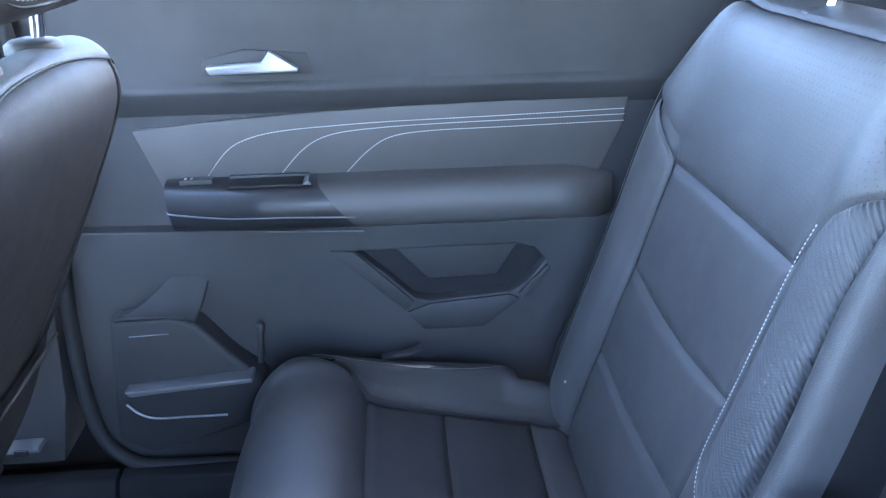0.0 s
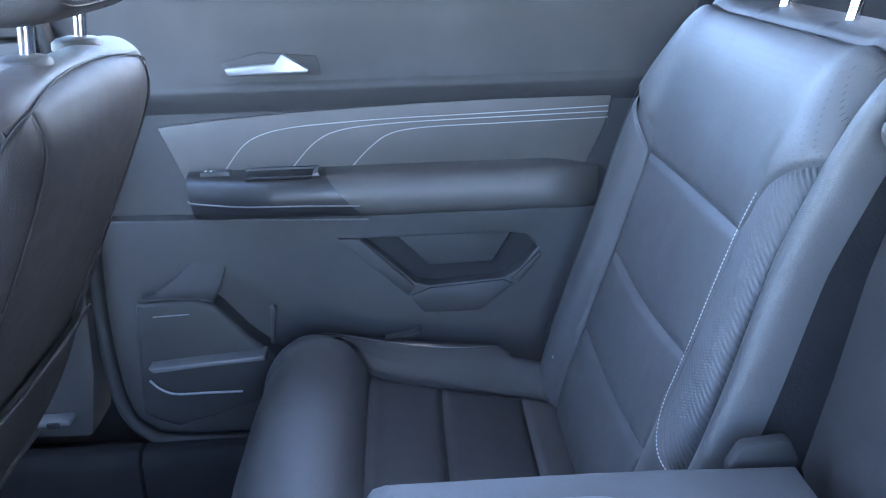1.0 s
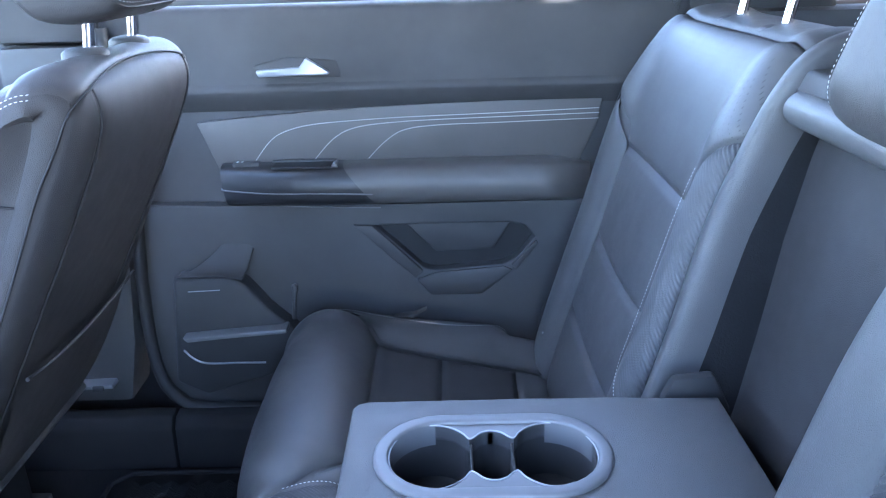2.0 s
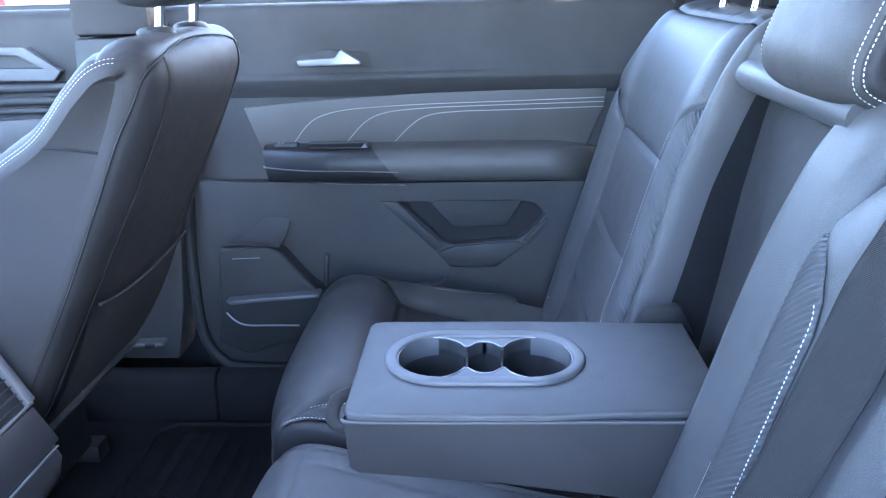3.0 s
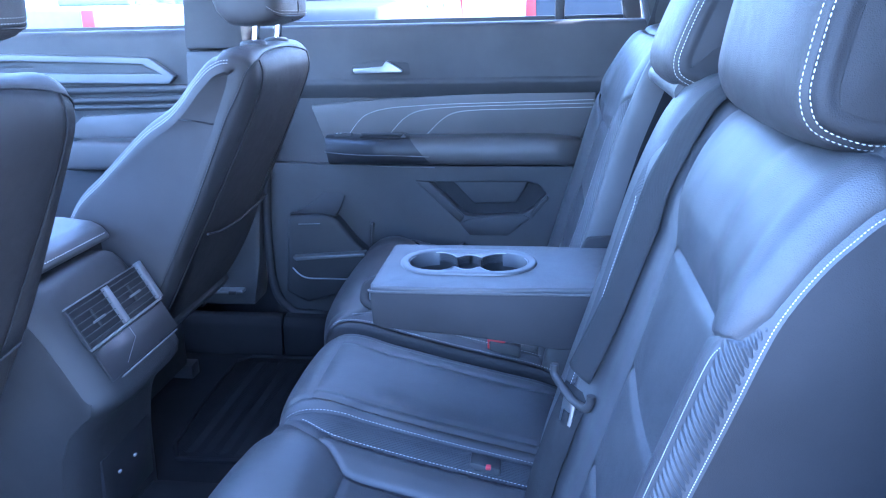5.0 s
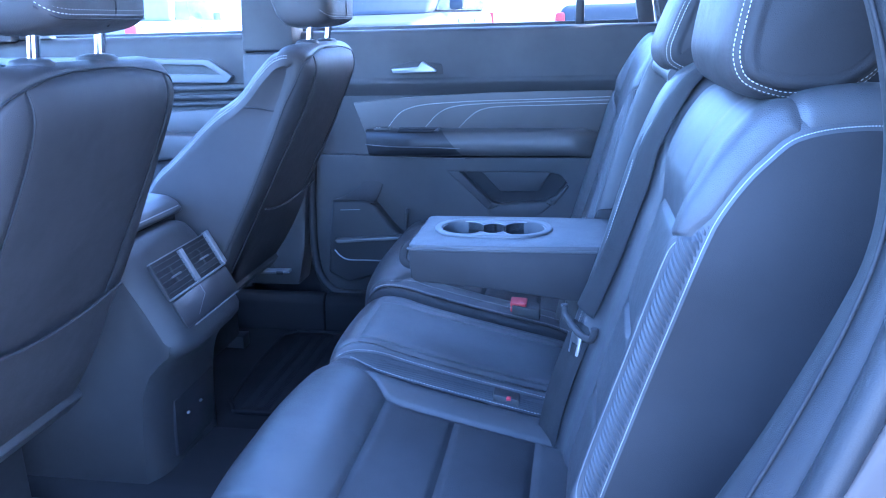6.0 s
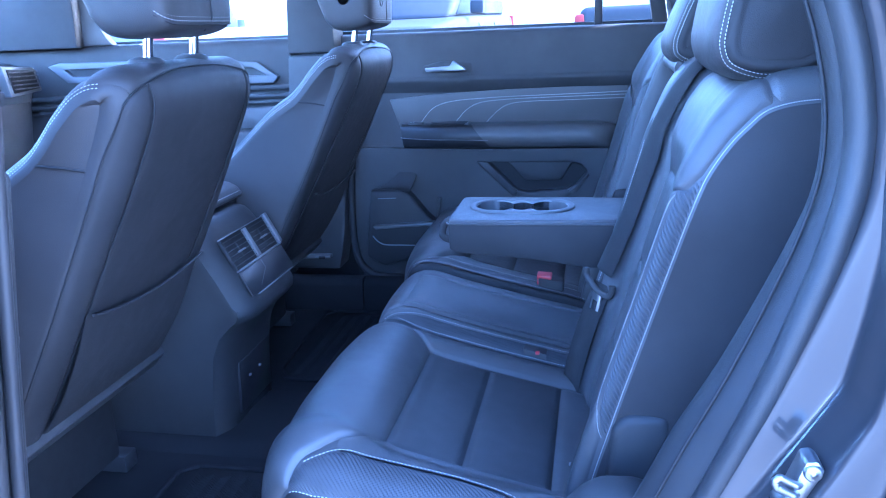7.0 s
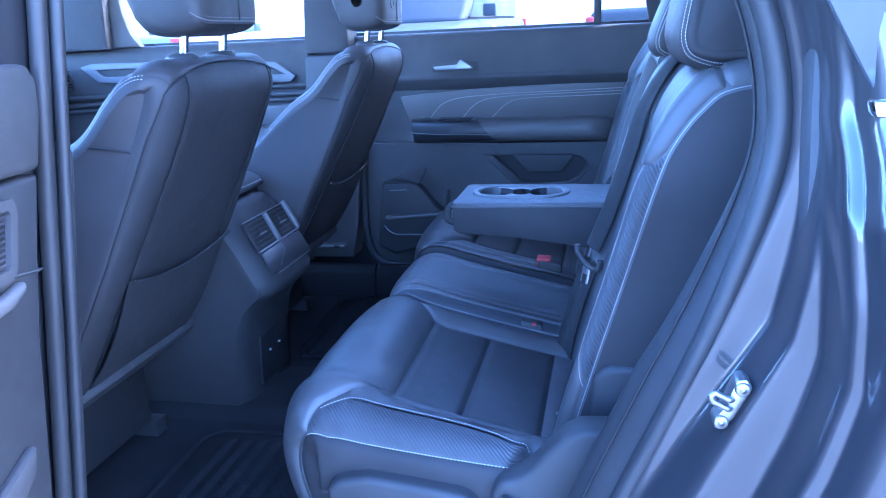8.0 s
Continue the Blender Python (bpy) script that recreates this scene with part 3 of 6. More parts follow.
def headrest(parent, x, y, z, w=0.235, h=0.17, d=0.085, tilt=14):
    """A padded head restraint, its lower edge at z; front face, sides and back with a stitched seam between."""
    prof = [(0.06 * d, 0.0), (-0.12 * d, 0.0), (-0.34 * d, 0.010), (-0.45 * d, 0.030), (-0.485 * d, 0.055), (-0.50 * d, 0.10), (-0.47 * d, h * 0.80), (-0.28 * d, h * 0.98), (0.1 * d, h), (0.40 * d, h * 0.9), (0.5 * d, h * 0.5), (0.44 * d, 0.03), (0.25 * d, 0.004), (0.06 * d, 0.0)]
    c, sn = math.cos(radians(tilt)), math.sin(radians(tilt))
    prof = [(x + a * c + b * sn, z - a * sn * 0.3 + b * c) for a, b in prof]
    hw = w / 2
    H = Upholstery(prof, [(0, 0.004), (hw * 0.5, 0.003), (hw * 0.78, 0.0), (hw * 0.92, -0.005), (hw * 0.98, -0.013), (hw, -0.022)], y)
    edge = H.u_at(hw * 0.93)
    a = H.length * 0.55
    H.panel("front_face", [(0, -edge, edge), (a, -edge, edge)], HEAD_LEATHER, parent, n=50, m=44, puff=0.003, sink=0.003, sink_s=False)
    H.panel("rear_face", [(a, -edge, edge), (H.length, -edge, edge)], HEAD_LEATHER, parent, n=50, m=44, puff=0.003, sink=0.003, sink_s=False)
    for side in (-1, 1):
        H.panel("side_welt", [(0, side * edge, side * H.half), (H.length, side * edge, side * H.half)], VINYL, parent, n=80, m=10, puff=0.001, sink=0.002, sink_s=False)
        H.cap("side_face", side, VINYL, parent, puff=0.006)
        for off in (-0.0035, 0.0035):
            P, N = H.seam([(0.0, side * (edge + off)), (H.length * 0.33, side * (edge + off)), (H.length * 0.66, side * (edge + off)), (H.length, side * (edge + off))], 160, 0.0012)
            thread("stitching", P, N, THREAD, parent, length=0.0026, gap=0.0014, width=0.00055, label="white contrast stitching")
    return H


FAR_HALF = BACK_SECTION[:4] + [(0.202, 0.017), (0.226, 0.010), (0.242, -0.010), (0.247, -0.035)]
right_seat = empty("rear_seat", "black leather rear passenger seat with ribbed bolsters and white stitching", "car seat", "rear seats")
rear_back(right_seat, 0.470, {-1: (0.150, 0.169, 0.226), 1: (0.137, 0.158, 0.226)}, {-1: {"inner": 0.86}, 1: {"rim": 0.6, "rim_to": 1.07}}, lambda side: side < 0, section=FAR_HALF, other=BACK_SECTION)
rear_cushion(right_seat, 0.470, 1, -0.018, 0.006)
for py in (0.405, 0.542):
    headrest_post(right_seat, 1.085, py, 1.166, 1.30, 0.03)
left_seat = empty("rear_seat", "black leather rear seat with ribbed bolsters and white stitched rim", "car seat", "rear seats")
INNER_HALF = [(0, -0.018), (0.05, -0.018), (0.075, -0.016), (0.095, -0.011), (0.116, -0.006), (0.138, 0.007), (0.156, 0.017), (0.1875, 0.019), (0.208, 0.016), (0.216, 0.006), (0.2195, -0.006), (0.221, -0.03)]
OUTER_HALF = [(0, -0.018), (0.09, -0.017), (0.128, -0.013), (0.150, -0.004), (0.172, 0.007), (0.188, 0.013), (0.197, 0.0135), (0.2035, 0.0115), (0.209, 0.002), (0.2125, -0.010), (0.2131, -0.0116), (0.2135, -0.0128)]
LB = rear_back(left_seat, -0.3275, {-1: (0.138, 0.2035, 0.2125), 1: (0.078, 0.1575, 0.2125)}, {-1: {"inner": 0.44, "rim": 0.50}, 1: {"inner": 0.8, "rim": 0.5, "rim_to": 0.86}},
               lambda side: True, LOW_PROFILE, low_crown, INNER_HALF, OUTER_HALF, flare=False)
rear_cushion(left_seat, -0.3575, -1)
right_head = empty("headrest", "raised black leather rear head restraint on chromed posts", "headrest", "rear headrests")
headrest(right_head, 1.10, 0.473, 1.285)
centre_head = empty("headrest", "lowered black leather centre head restraint with double stitching", "headrest", "rear headrests")
headrest(centre_head, 1.046, 0.022, 1.120, w=0.205, h=0.17, d=0.14, tilt=24)
left_head = empty("headrest", "lowered black leather outer head restraint with double stitching", "headrest", "rear headrests")
headrest(left_head, 1.061, -0.400, 1.129, w=0.25, h=0.18, d=0.14)

# the middle of the bench: cushion, side strips and the recess behind the folded armrest
centre_seat = empty("rear_seat", "black leather middle seat with an open armrest recess", "car seat", "rear seats")
MID_SECTION = [(0, 0.016), (0.06, 0.015), (0.105, 0.012), (0.122, 0.004), (0.129, -0.012), (0.130, -0.05)]
M = Upholstery([(p[0] - 0.004, p[1] + 0.012) for p in CUSHION_PROFILE], MID_SECTION, YC, None, flip=-1)
edge = M.u_at(0.108)
near_seam, far_seam = M.u_at(-0.088), M.u_at(0.072)
cut = M.s_at(x=0.532)
for a, b, fat in ((-edge, near_seam, 0.001), (near_seam, far_seam, 0.001), (far_seam, edge, 0.001)):
    M.panel("cushion_panel", [(0, a, b), (cut, a, b)], LEATHER, centre_seat, n=60, m=30, puff=fat, sink=0.0018)
M.panel("cushion_front", [(cut, -edge, edge), (M.length, -edge, edge)], LEATHER, centre_seat, n=40, m=40, puff=0.004, sink=0.003)
for side in (-1, 1):
    M.panel("cushion_edge", [(0, side * edge, side * M.half), (M.length, side * edge, side * M.half)], LEATHER, centre_seat, n=70, m=14, puff=0.003, sink=0.003, sink_s=False)


def back_strip(name, profile, ya, yb, mat, lift, drift=None):
    w = (yb - ya) / 2
    S = Upholstery(profile, [(0, 0.013 + lift), (w * 0.6, 0.012 + lift), (w * 0.88, 0.005 + lift), (w, -0.008), (w + 0.0005, -0.03)], (ya + yb) / 2, drift=drift)
    S.panel(name, [(0, -S.half, S.half), (S.s_at(x=1.16), -S.half, S.half)], mat, centre_seat, "smooth leather strip beside the armrest recess", n=90, m=24, puff=0.0, sink=0.0, sink_s=False)
    for side in (-1, 1):
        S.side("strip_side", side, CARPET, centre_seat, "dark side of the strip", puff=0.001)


# the far strip widens towards its foot
back_strip("back_strip", BACK_PROFILE, 0.226, 0.250, LEATHER, -0.003, lambda z: np.interp(z, [0.60, 0.82, 0.90, 1.00, 1.08, 1.15], [-0.018, -0.017, -0.012, -0.002, -0.003, -0.012]))
back_strip("back_strip", LOW_PROFILE, -0.116, -0.024, LEATHER, 0.0)
tube("top_bar", [(1.032, -0.06, 1.118), (1.032, 0.08, 1.120), (1.034, 0.202, 1.119)], 0.024, LEATHER, centre_seat, "padded leather bar over the recess", n=20, k=24, flat=0.75)
prism("recess_back", [(0.963, 0.60), (1.061, 1.12), (1.08, 1.12), (0.983, 0.60)], "y", -0.05, 0.225, VINYL, centre_seat, "smooth dark panel at the back of the recess", bevel=0.003)
prism("recess_top", [(1.02, 1.13), (1.03, 1.152), (1.16, 1.155), (1.16, 1.12)], "y", -0.05, 0.21, VINYL, centre_seat, bevel=0.004)
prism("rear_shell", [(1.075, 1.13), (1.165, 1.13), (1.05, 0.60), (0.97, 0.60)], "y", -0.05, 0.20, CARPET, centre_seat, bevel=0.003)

# ---- folded armrest with cup holders ----
armrest = empty("armrest", "folded-down leather centre armrest with two cup holders", "armrest")
AX0, AX1, AY0, AY1 = 0.618, 0.965, -0.036, 0.163
ARM_Z = 0.856


def stadium(x0, x1, y0, y1, n=14):
    r = (y1 - y0) / 2
    pts = []
    for k in range(n + 1):
        q = math.pi / 2 + math.pi * k / n
        pts.append((x0 + r + r * math.cos(q), (y0 + y1) / 2 + r * math.sin(q)))
    for k in range(n + 1):
        q = -math.pi / 2 + math.pi * k / n
        pts.append((x1 - r + r * math.cos(q), (y0 + y1) / 2 + r * math.sin(q)))
    return pts


def plate_with_hole(name, outer, hole, z0, z1, mat, parent, label="", bevel=0.0):
    """A flat plate between z0 and z1 with one opening through it."""
    bm = bmesh.new()
    loops = []
    for loop in (outer, hole):
        vs = [bm.verts.new((x, y, z1)) for x, y in loop]
        loops.append([bm.edges.new((vs[i], vs[(i + 1) % len(vs)])) for i in range(len(vs))])
    bmesh.ops.triangle_fill(bm, use_beauty=True, edges=loops[0] + loops[1])
    top = bm.faces[:]
    res = bmesh.ops.extrude_face_region(bm, geom=top)
    for v in res["geom"]:
        if isinstance(v, bmesh.types.BMVert):
            v.co.z = z0
    if bevel:
        rim = [e for e in bm.edges if abs(e.verts[0].co.z - z1) < 1e-6 and abs(e.verts[1].co.z - z1) < 1e-6 and e.calc_face_angle(0) > 0.8]
        bmesh.ops.bevel(bm, geom=rim, offset=bevel, segments=3, profile=0.5, affect="EDGES", clamp_overlap=True)
    return part(name, bm, mat, parent, label)


CUPX0, CUPX1, CUPY0, CUPY1 = 0.644, 0.848, 0.016, 0.132
outer = [(AX0, AY0 + 0.012), (AX0 + 0.004, AY0 + 0.004), (AX0 + 0.014, AY0), (0.80, AY0), (0.86, AY0 + 0.006), (AX1, AY0 + 0.010), (AX1, AY1 - 0.006), (0.86, AY1 - 0.003), (0.80, AY1), (AX0 + 0.014, AY1),
         (AX0 + 0.004, AY1 - 0.004), (AX0, AY1 - 0.012)]
plate_with_hole("top_pad", outer, stadium(CUPX0 + 0.004, CUPX1 - 0.004, CUPY0 + 0.004, CUPY1 - 0.004), ARM_Z - 0.010, ARM_Z, LEATHER, armrest, "smooth leather top", bevel=0.006)
body_pad = prism("body_pad", [(AX0 + 0.001, ARM_Z - 0.006), (AX0 + 0.003, ARM_Z - 0.056), (AX0 + 0.012, ARM_Z - 0.062), (0.76, ARM_Z - 0.072), (0.88, ARM_Z - 0.088), (AX1, ARM_Z - 0.088), (AX1, ARM_Z - 0.006)],
      "y", AY0 - 0.0008, AY1 + 0.0008, VINYL, armrest, "vinyl sides of the armrest", bevel=0.003, segments=3)
bm = bmesh.new()
bm.from_mesh(body_pad.data)
bm.normal_update()
bmesh.ops.delete(bm, geom=[f for f in bm.faces if f.normal.z > 0.9], context="FACES")
bm.to_mesh(body_pad.data)
bm.free()
tube("piping", [(AX0 + 0.001, AY0 + 0.010, ARM_Z - 0.0075), (AX0 + 0.010, AY0 - 0.0004, ARM_Z - 0.0075), (0.75, AY0 - 0.0004, ARM_Z - 0.0075), (0.86, AY0 - 0.0002, ARM_Z - 0.0065), (AX1, AY0, ARM_Z - 0.0065)],
     0.0018, LEATHER, armrest, "raised piping seam", n=60, k=8)
plate_with_hole("cup_bezel", stadium(CUPX0, CUPX1, CUPY0, CUPY1), stadium(CUPX0 + 0.013, CUPX1 - 0.013, CUPY0 + 0.013, CUPY1 - 0.013), ARM_Z - 0.02, ARM_Z + 0.004, SILVER_GREY, armrest, "satin grey ring round the cup holders", bevel=0.003)
# cup wells: two cups joined by a smaller middle well
CUPS = [(-0.0515, 0.0370, 0.0445), (0.0, 0.0220, 0.0345), (0.0515, 0.0370, 0.0445)]


def well_outline(n=64):
    cx, cy = (CUPX0 + CUPX1) / 2, (CUPY0 + CUPY1) / 2
    xs = -0.0884 * np.cos(np.linspace(0, math.pi, n))
    half = np.max([b * np.sqrt(np.clip(1 - ((xs - c) / a) ** 2, 0, 1)) for c, a, b in CUPS], 0)
    half = np.maximum(half, 0.0012)
    return [(cx + x, cy - h) for x, h in zip(xs, half)] + [(cx + x, cy + h) for x, h in zip(xs[::-1], half[::-1])]


plate_with_hole("cup_deck", stadium(CUPX0 + 0.011, CUPX1 - 0.011, CUPY0 + 0.011, CUPY1 - 0.011), well_outline(), ARM_Z - 0.014, ARM_Z + 0.0005, SILVER_GREY, armrest)
w_out = well_outline()
P = np.array([[(x, y, z) for x, y in w_out] for z in (ARM_Z - 0.001, ARM_Z - 0.012, ARM_Z - 0.055)])
for sx in (-1, 1):
    xc, yc = (CUPX0 + CUPX1) / 2 + sx * 0.0178, (CUPY0 + CUPY1) / 2
    prism("well_divider", [(yc - 0.020, ARM_Z - 0.002), (yc - 0.012, ARM_Z - 0.007), (yc + 0.012, ARM_Z - 0.007), (yc + 0.020, ARM_Z - 0.002), (yc + 0.020, ARM_Z - 0.054), (yc - 0.020, ARM_Z - 0.054)], "x", xc - 0.0012, xc + 0.0012, DARK, armrest, "thin wall between the cup wells", bevel=0.0008)
sheet("cup_well", P, RUBBER, armrest, "dark ribbed cup well", closed_m=True, flip=True)
bm = bmesh.new()
bm.faces.new([bm.verts.new((x, y, ARM_Z - 0.054)) for x, y in w_out])
part("well_floor", bm, RUBBER, armrest)
tube("well_rim", [(x, y, ARM_Z + 0.0008) for x, y in w_out] + [(*w_out[0], ARM_Z + 0.0008)], 0.0008, SATIN, armrest, "thin bright rim", n=260, k=6)
# pull strap at the front
tube("pull_strap", [(AX0 + 0.002, 0.03, ARM_Z - 0.012), (AX0 - 0.018, 0.028, ARM_Z - 0.024), (AX0 - 0.022, 0.026, ARM_Z - 0.046), (AX0 - 0.008, 0.025, ARM_Z - 0.054), (AX0 + 0.004, 0.025, ARM_Z - 0.046)], 0.007, VINYL, armrest, "dark pull strap loop", n=40, k=8, flat=0.2, up=(0, 1, 0))

# ---- belts ----
def strap(name, points, width, mat, parent, label="", across=(0, 1, 0), n=60, t=0.0016):
    p = smooth_line(points, n)
    tang = np.gradient(p, axis=0)
    tang /= np.linalg.norm(tang, axis=1)[:, None]
    a = np.array(across, float)
    a = a - (tang @ a)[:, None] * tang
    a /= np.linalg.norm(a, axis=1)[:, None]
    nn = np.cross(tang, a)
    ring = [p - a * width / 2 - nn * t / 2, p + a * width / 2 - nn * t / 2, p + a * width / 2 + nn * t / 2, p - a * width / 2 + nn * t / 2]
    return sheet(name, np.stack(ring, 1), mat, parent, label, closed_m=True)


belt = empty("seat_belt", "black woven seat belt with a metal latch tongue", "seat belt")


def on_left_back(z, y, lift):
    P, _ = LB.seam([(LB.s_at(z=z), LB.u_at(y - LB.y0)), (LB.s_at(z=z) + 0.001, LB.u_at(y - LB.y0))], 2, lift)
    return tuple(P[0])


# the webbing lies on the leather: height, then how far its two edges are from the middle of the backrest
RUN = [(0.806, 0.169, 0.126), (0.86, 0.162, 0.120), (0.915, 0.157, 0.115), (1.00, 0.155, 0.106), (1.06, 0.156, 0.103), (1.09, 0.162, 0.112), (1.112, 0.170, 0.124), (1.126, 0.178, 0.131), (1.1345, 0.184, 0.137)]
run = [(LB.s_at(z=z), a, b) for z, a, b in RUN] + [(LB.s_at(x=1.11), 0.188, 0.141), (LB.s_at(x=1.15), 0.190, 0.143)]
edges = [smooth_line([(q[0], q[k]) for q in run], 90) for k in (1, 2)]
g = np.linspace(0, 1, 9)[None, :]
S, U = [edges[0][:, k, None] * (1 - g) + edges[1][:, k, None] * g for k in (0, 1)]
P = LB.at(S, U)
N = np.cross(np.gradient(P, axis=0), np.gradient(P, axis=1))
N /= np.linalg.norm(N, axis=2)[..., None]
N = N * (1 if N[20, 4, 0] < 0 else -1)
P = P + N * (0.0085 + 0.003 * (1 - (2 * g[..., None] - 1) ** 2) + 0.004 * np.clip(1 - np.arange(90) / 20, 0, 1)[:, None, None])
thick(sheet("webbing", P, WEBBING, belt, "woven webbing"), 0.0016)
tx, ty, tz = 0.900, -0.183, 0.794
strap("lap_webbing", [(tx, ty, tz - 0.006), on_left_back(0.73, -0.188, 0.012), on_left_back(0.66, -0.186, 0.010), on_left_back(0.60, -0.184, 0.008)], 0.044, WEBBING, belt, "woven webbing", across=(-0.6, 0.8, 0.1))
grip = [tuple(Vector((tx - 0.008, ty - 0.006, tz - 0.010)) + Vector((0.62, -0.78, 0)) * k + Vector((0, 0, h))) for k, h in ((0.034, 0.012), (0.033, 0.002), (0.024, -0.008), (0.0, -0.006), (-0.022, 0.006), (-0.031, 0.014), (-0.032, 0.026))]
tube("tongue_grip", grip, 0.0052, SOFT, belt, "dark grey plastic tongue grip", n=50, k=12, up=(1, 0.6, 0.3))
gx, gy, gz = grip[3]
strap("tongue", [(gx - 0.001, gy - 0.002, gz), (gx - 0.004, gy - 0.004, gz - 0.018), (gx - 0.008, gy - 0.006, gz - 0.040)], 0.021, STEEL, belt, "bright steel tongue", across=(-0.62, 0.78, 0), t=0.003, n=10)
strap("tongue_slot", [(gx - 0.0035, gy - 0.004, gz - 0.014), (gx - 0.0070, gy - 0.0055, gz - 0.031)], 0.010, DARK, belt, across=(-0.62, 0.78, 0), t=0.0050, n=4)
far_belt = empty("seat_belt", "black seat belt hanging beside the far seat", "seat belt")
strap("webbing", [(1.13, 0.752, 1.30), (1.085, 0.750, 1.14), (1.035, 0.745, 1.0), (0.985, 0.738, 0.88), (0.90, 0.725, 0.70), (0.88, 0.715, 0.63)], 0.047, WEBBING, far_belt, "woven webbing", across=(0.9, 0.3, 0))


buckle = empty("belt_buckle", "black belt buckle with a split red button under the armrest", "belt buckle")
prism("housing", [(0.765, 0.662), (0.82, 0.652), (0.82, 0.622), (0.765, 0.627)], "y", 0.222, 0.264, PLASTIC, buckle, bevel=0.004)
for zb in (0.645, 0.6565):
    prism("release_button", [(0.762, zb + 0.009), (0.794, zb + 0.007), (0.794, zb), (0.762, zb)], "y", 0.224, 0.260, RED, buckle, "red release button", bevel=0.002)
slot = empty("buckle_slot", "small belt slot in the ribbed cushion strip", "belt slot")
prism("surround", [(0.765, 0.634), (0.765, 0.648), (0.805, 0.639), (0.805, 0.625)], "y", -0.134, -0.108, PLASTIC, slot, bevel=0.002)
box("red_tab", (0.786, -0.137, 0.639), (0.793, -0.129, 0.6435), RED, slot, "small red tab", bevel=0.001)

# ---- front seats ----
FRONT_PROFILE = [(-0.085, 0.62), (-0.055, 0.70), (-0.012, 0.805), (0.042, 0.905), (0.10, 0.958), (0.185, 1.033), (0.243, 1.072), (0.285, 1.118), (0.312, 1.150), (0.340, 1.166),
                 (0.368, 1.162), (0.386, 1.140), (0.384, 1.10), (0.345, 1.02), (0.285, 0.915), (0.215, 0.79), (0.15, 0.675), (0.105, 0.605)]
FRONT_SECTION = [(0, 0.0), (0.10, 0.001), (0.15, 0.003), (0.178, -0.0005), (0.192, -0.0055), (0.1985, -0.0125), (0.2003, -0.0200), (0.2006, -0.0240)]


def front_crown(s, y):
    """Narrows the back towards its top and rounds the upper corners."""
    ease = lambda v: np.clip(v, 0, 1) ** 2 * (3 - 2 * np.clip(v, 0, 1))
    up = ease((s - 0.45) / 0.11) * (1 - ease((s - 0.58) / 0.22))
    q = np.abs(y) / 0.200
    return 1 - 0.10 * up * q ** 2, -0.020 * up * q ** 4


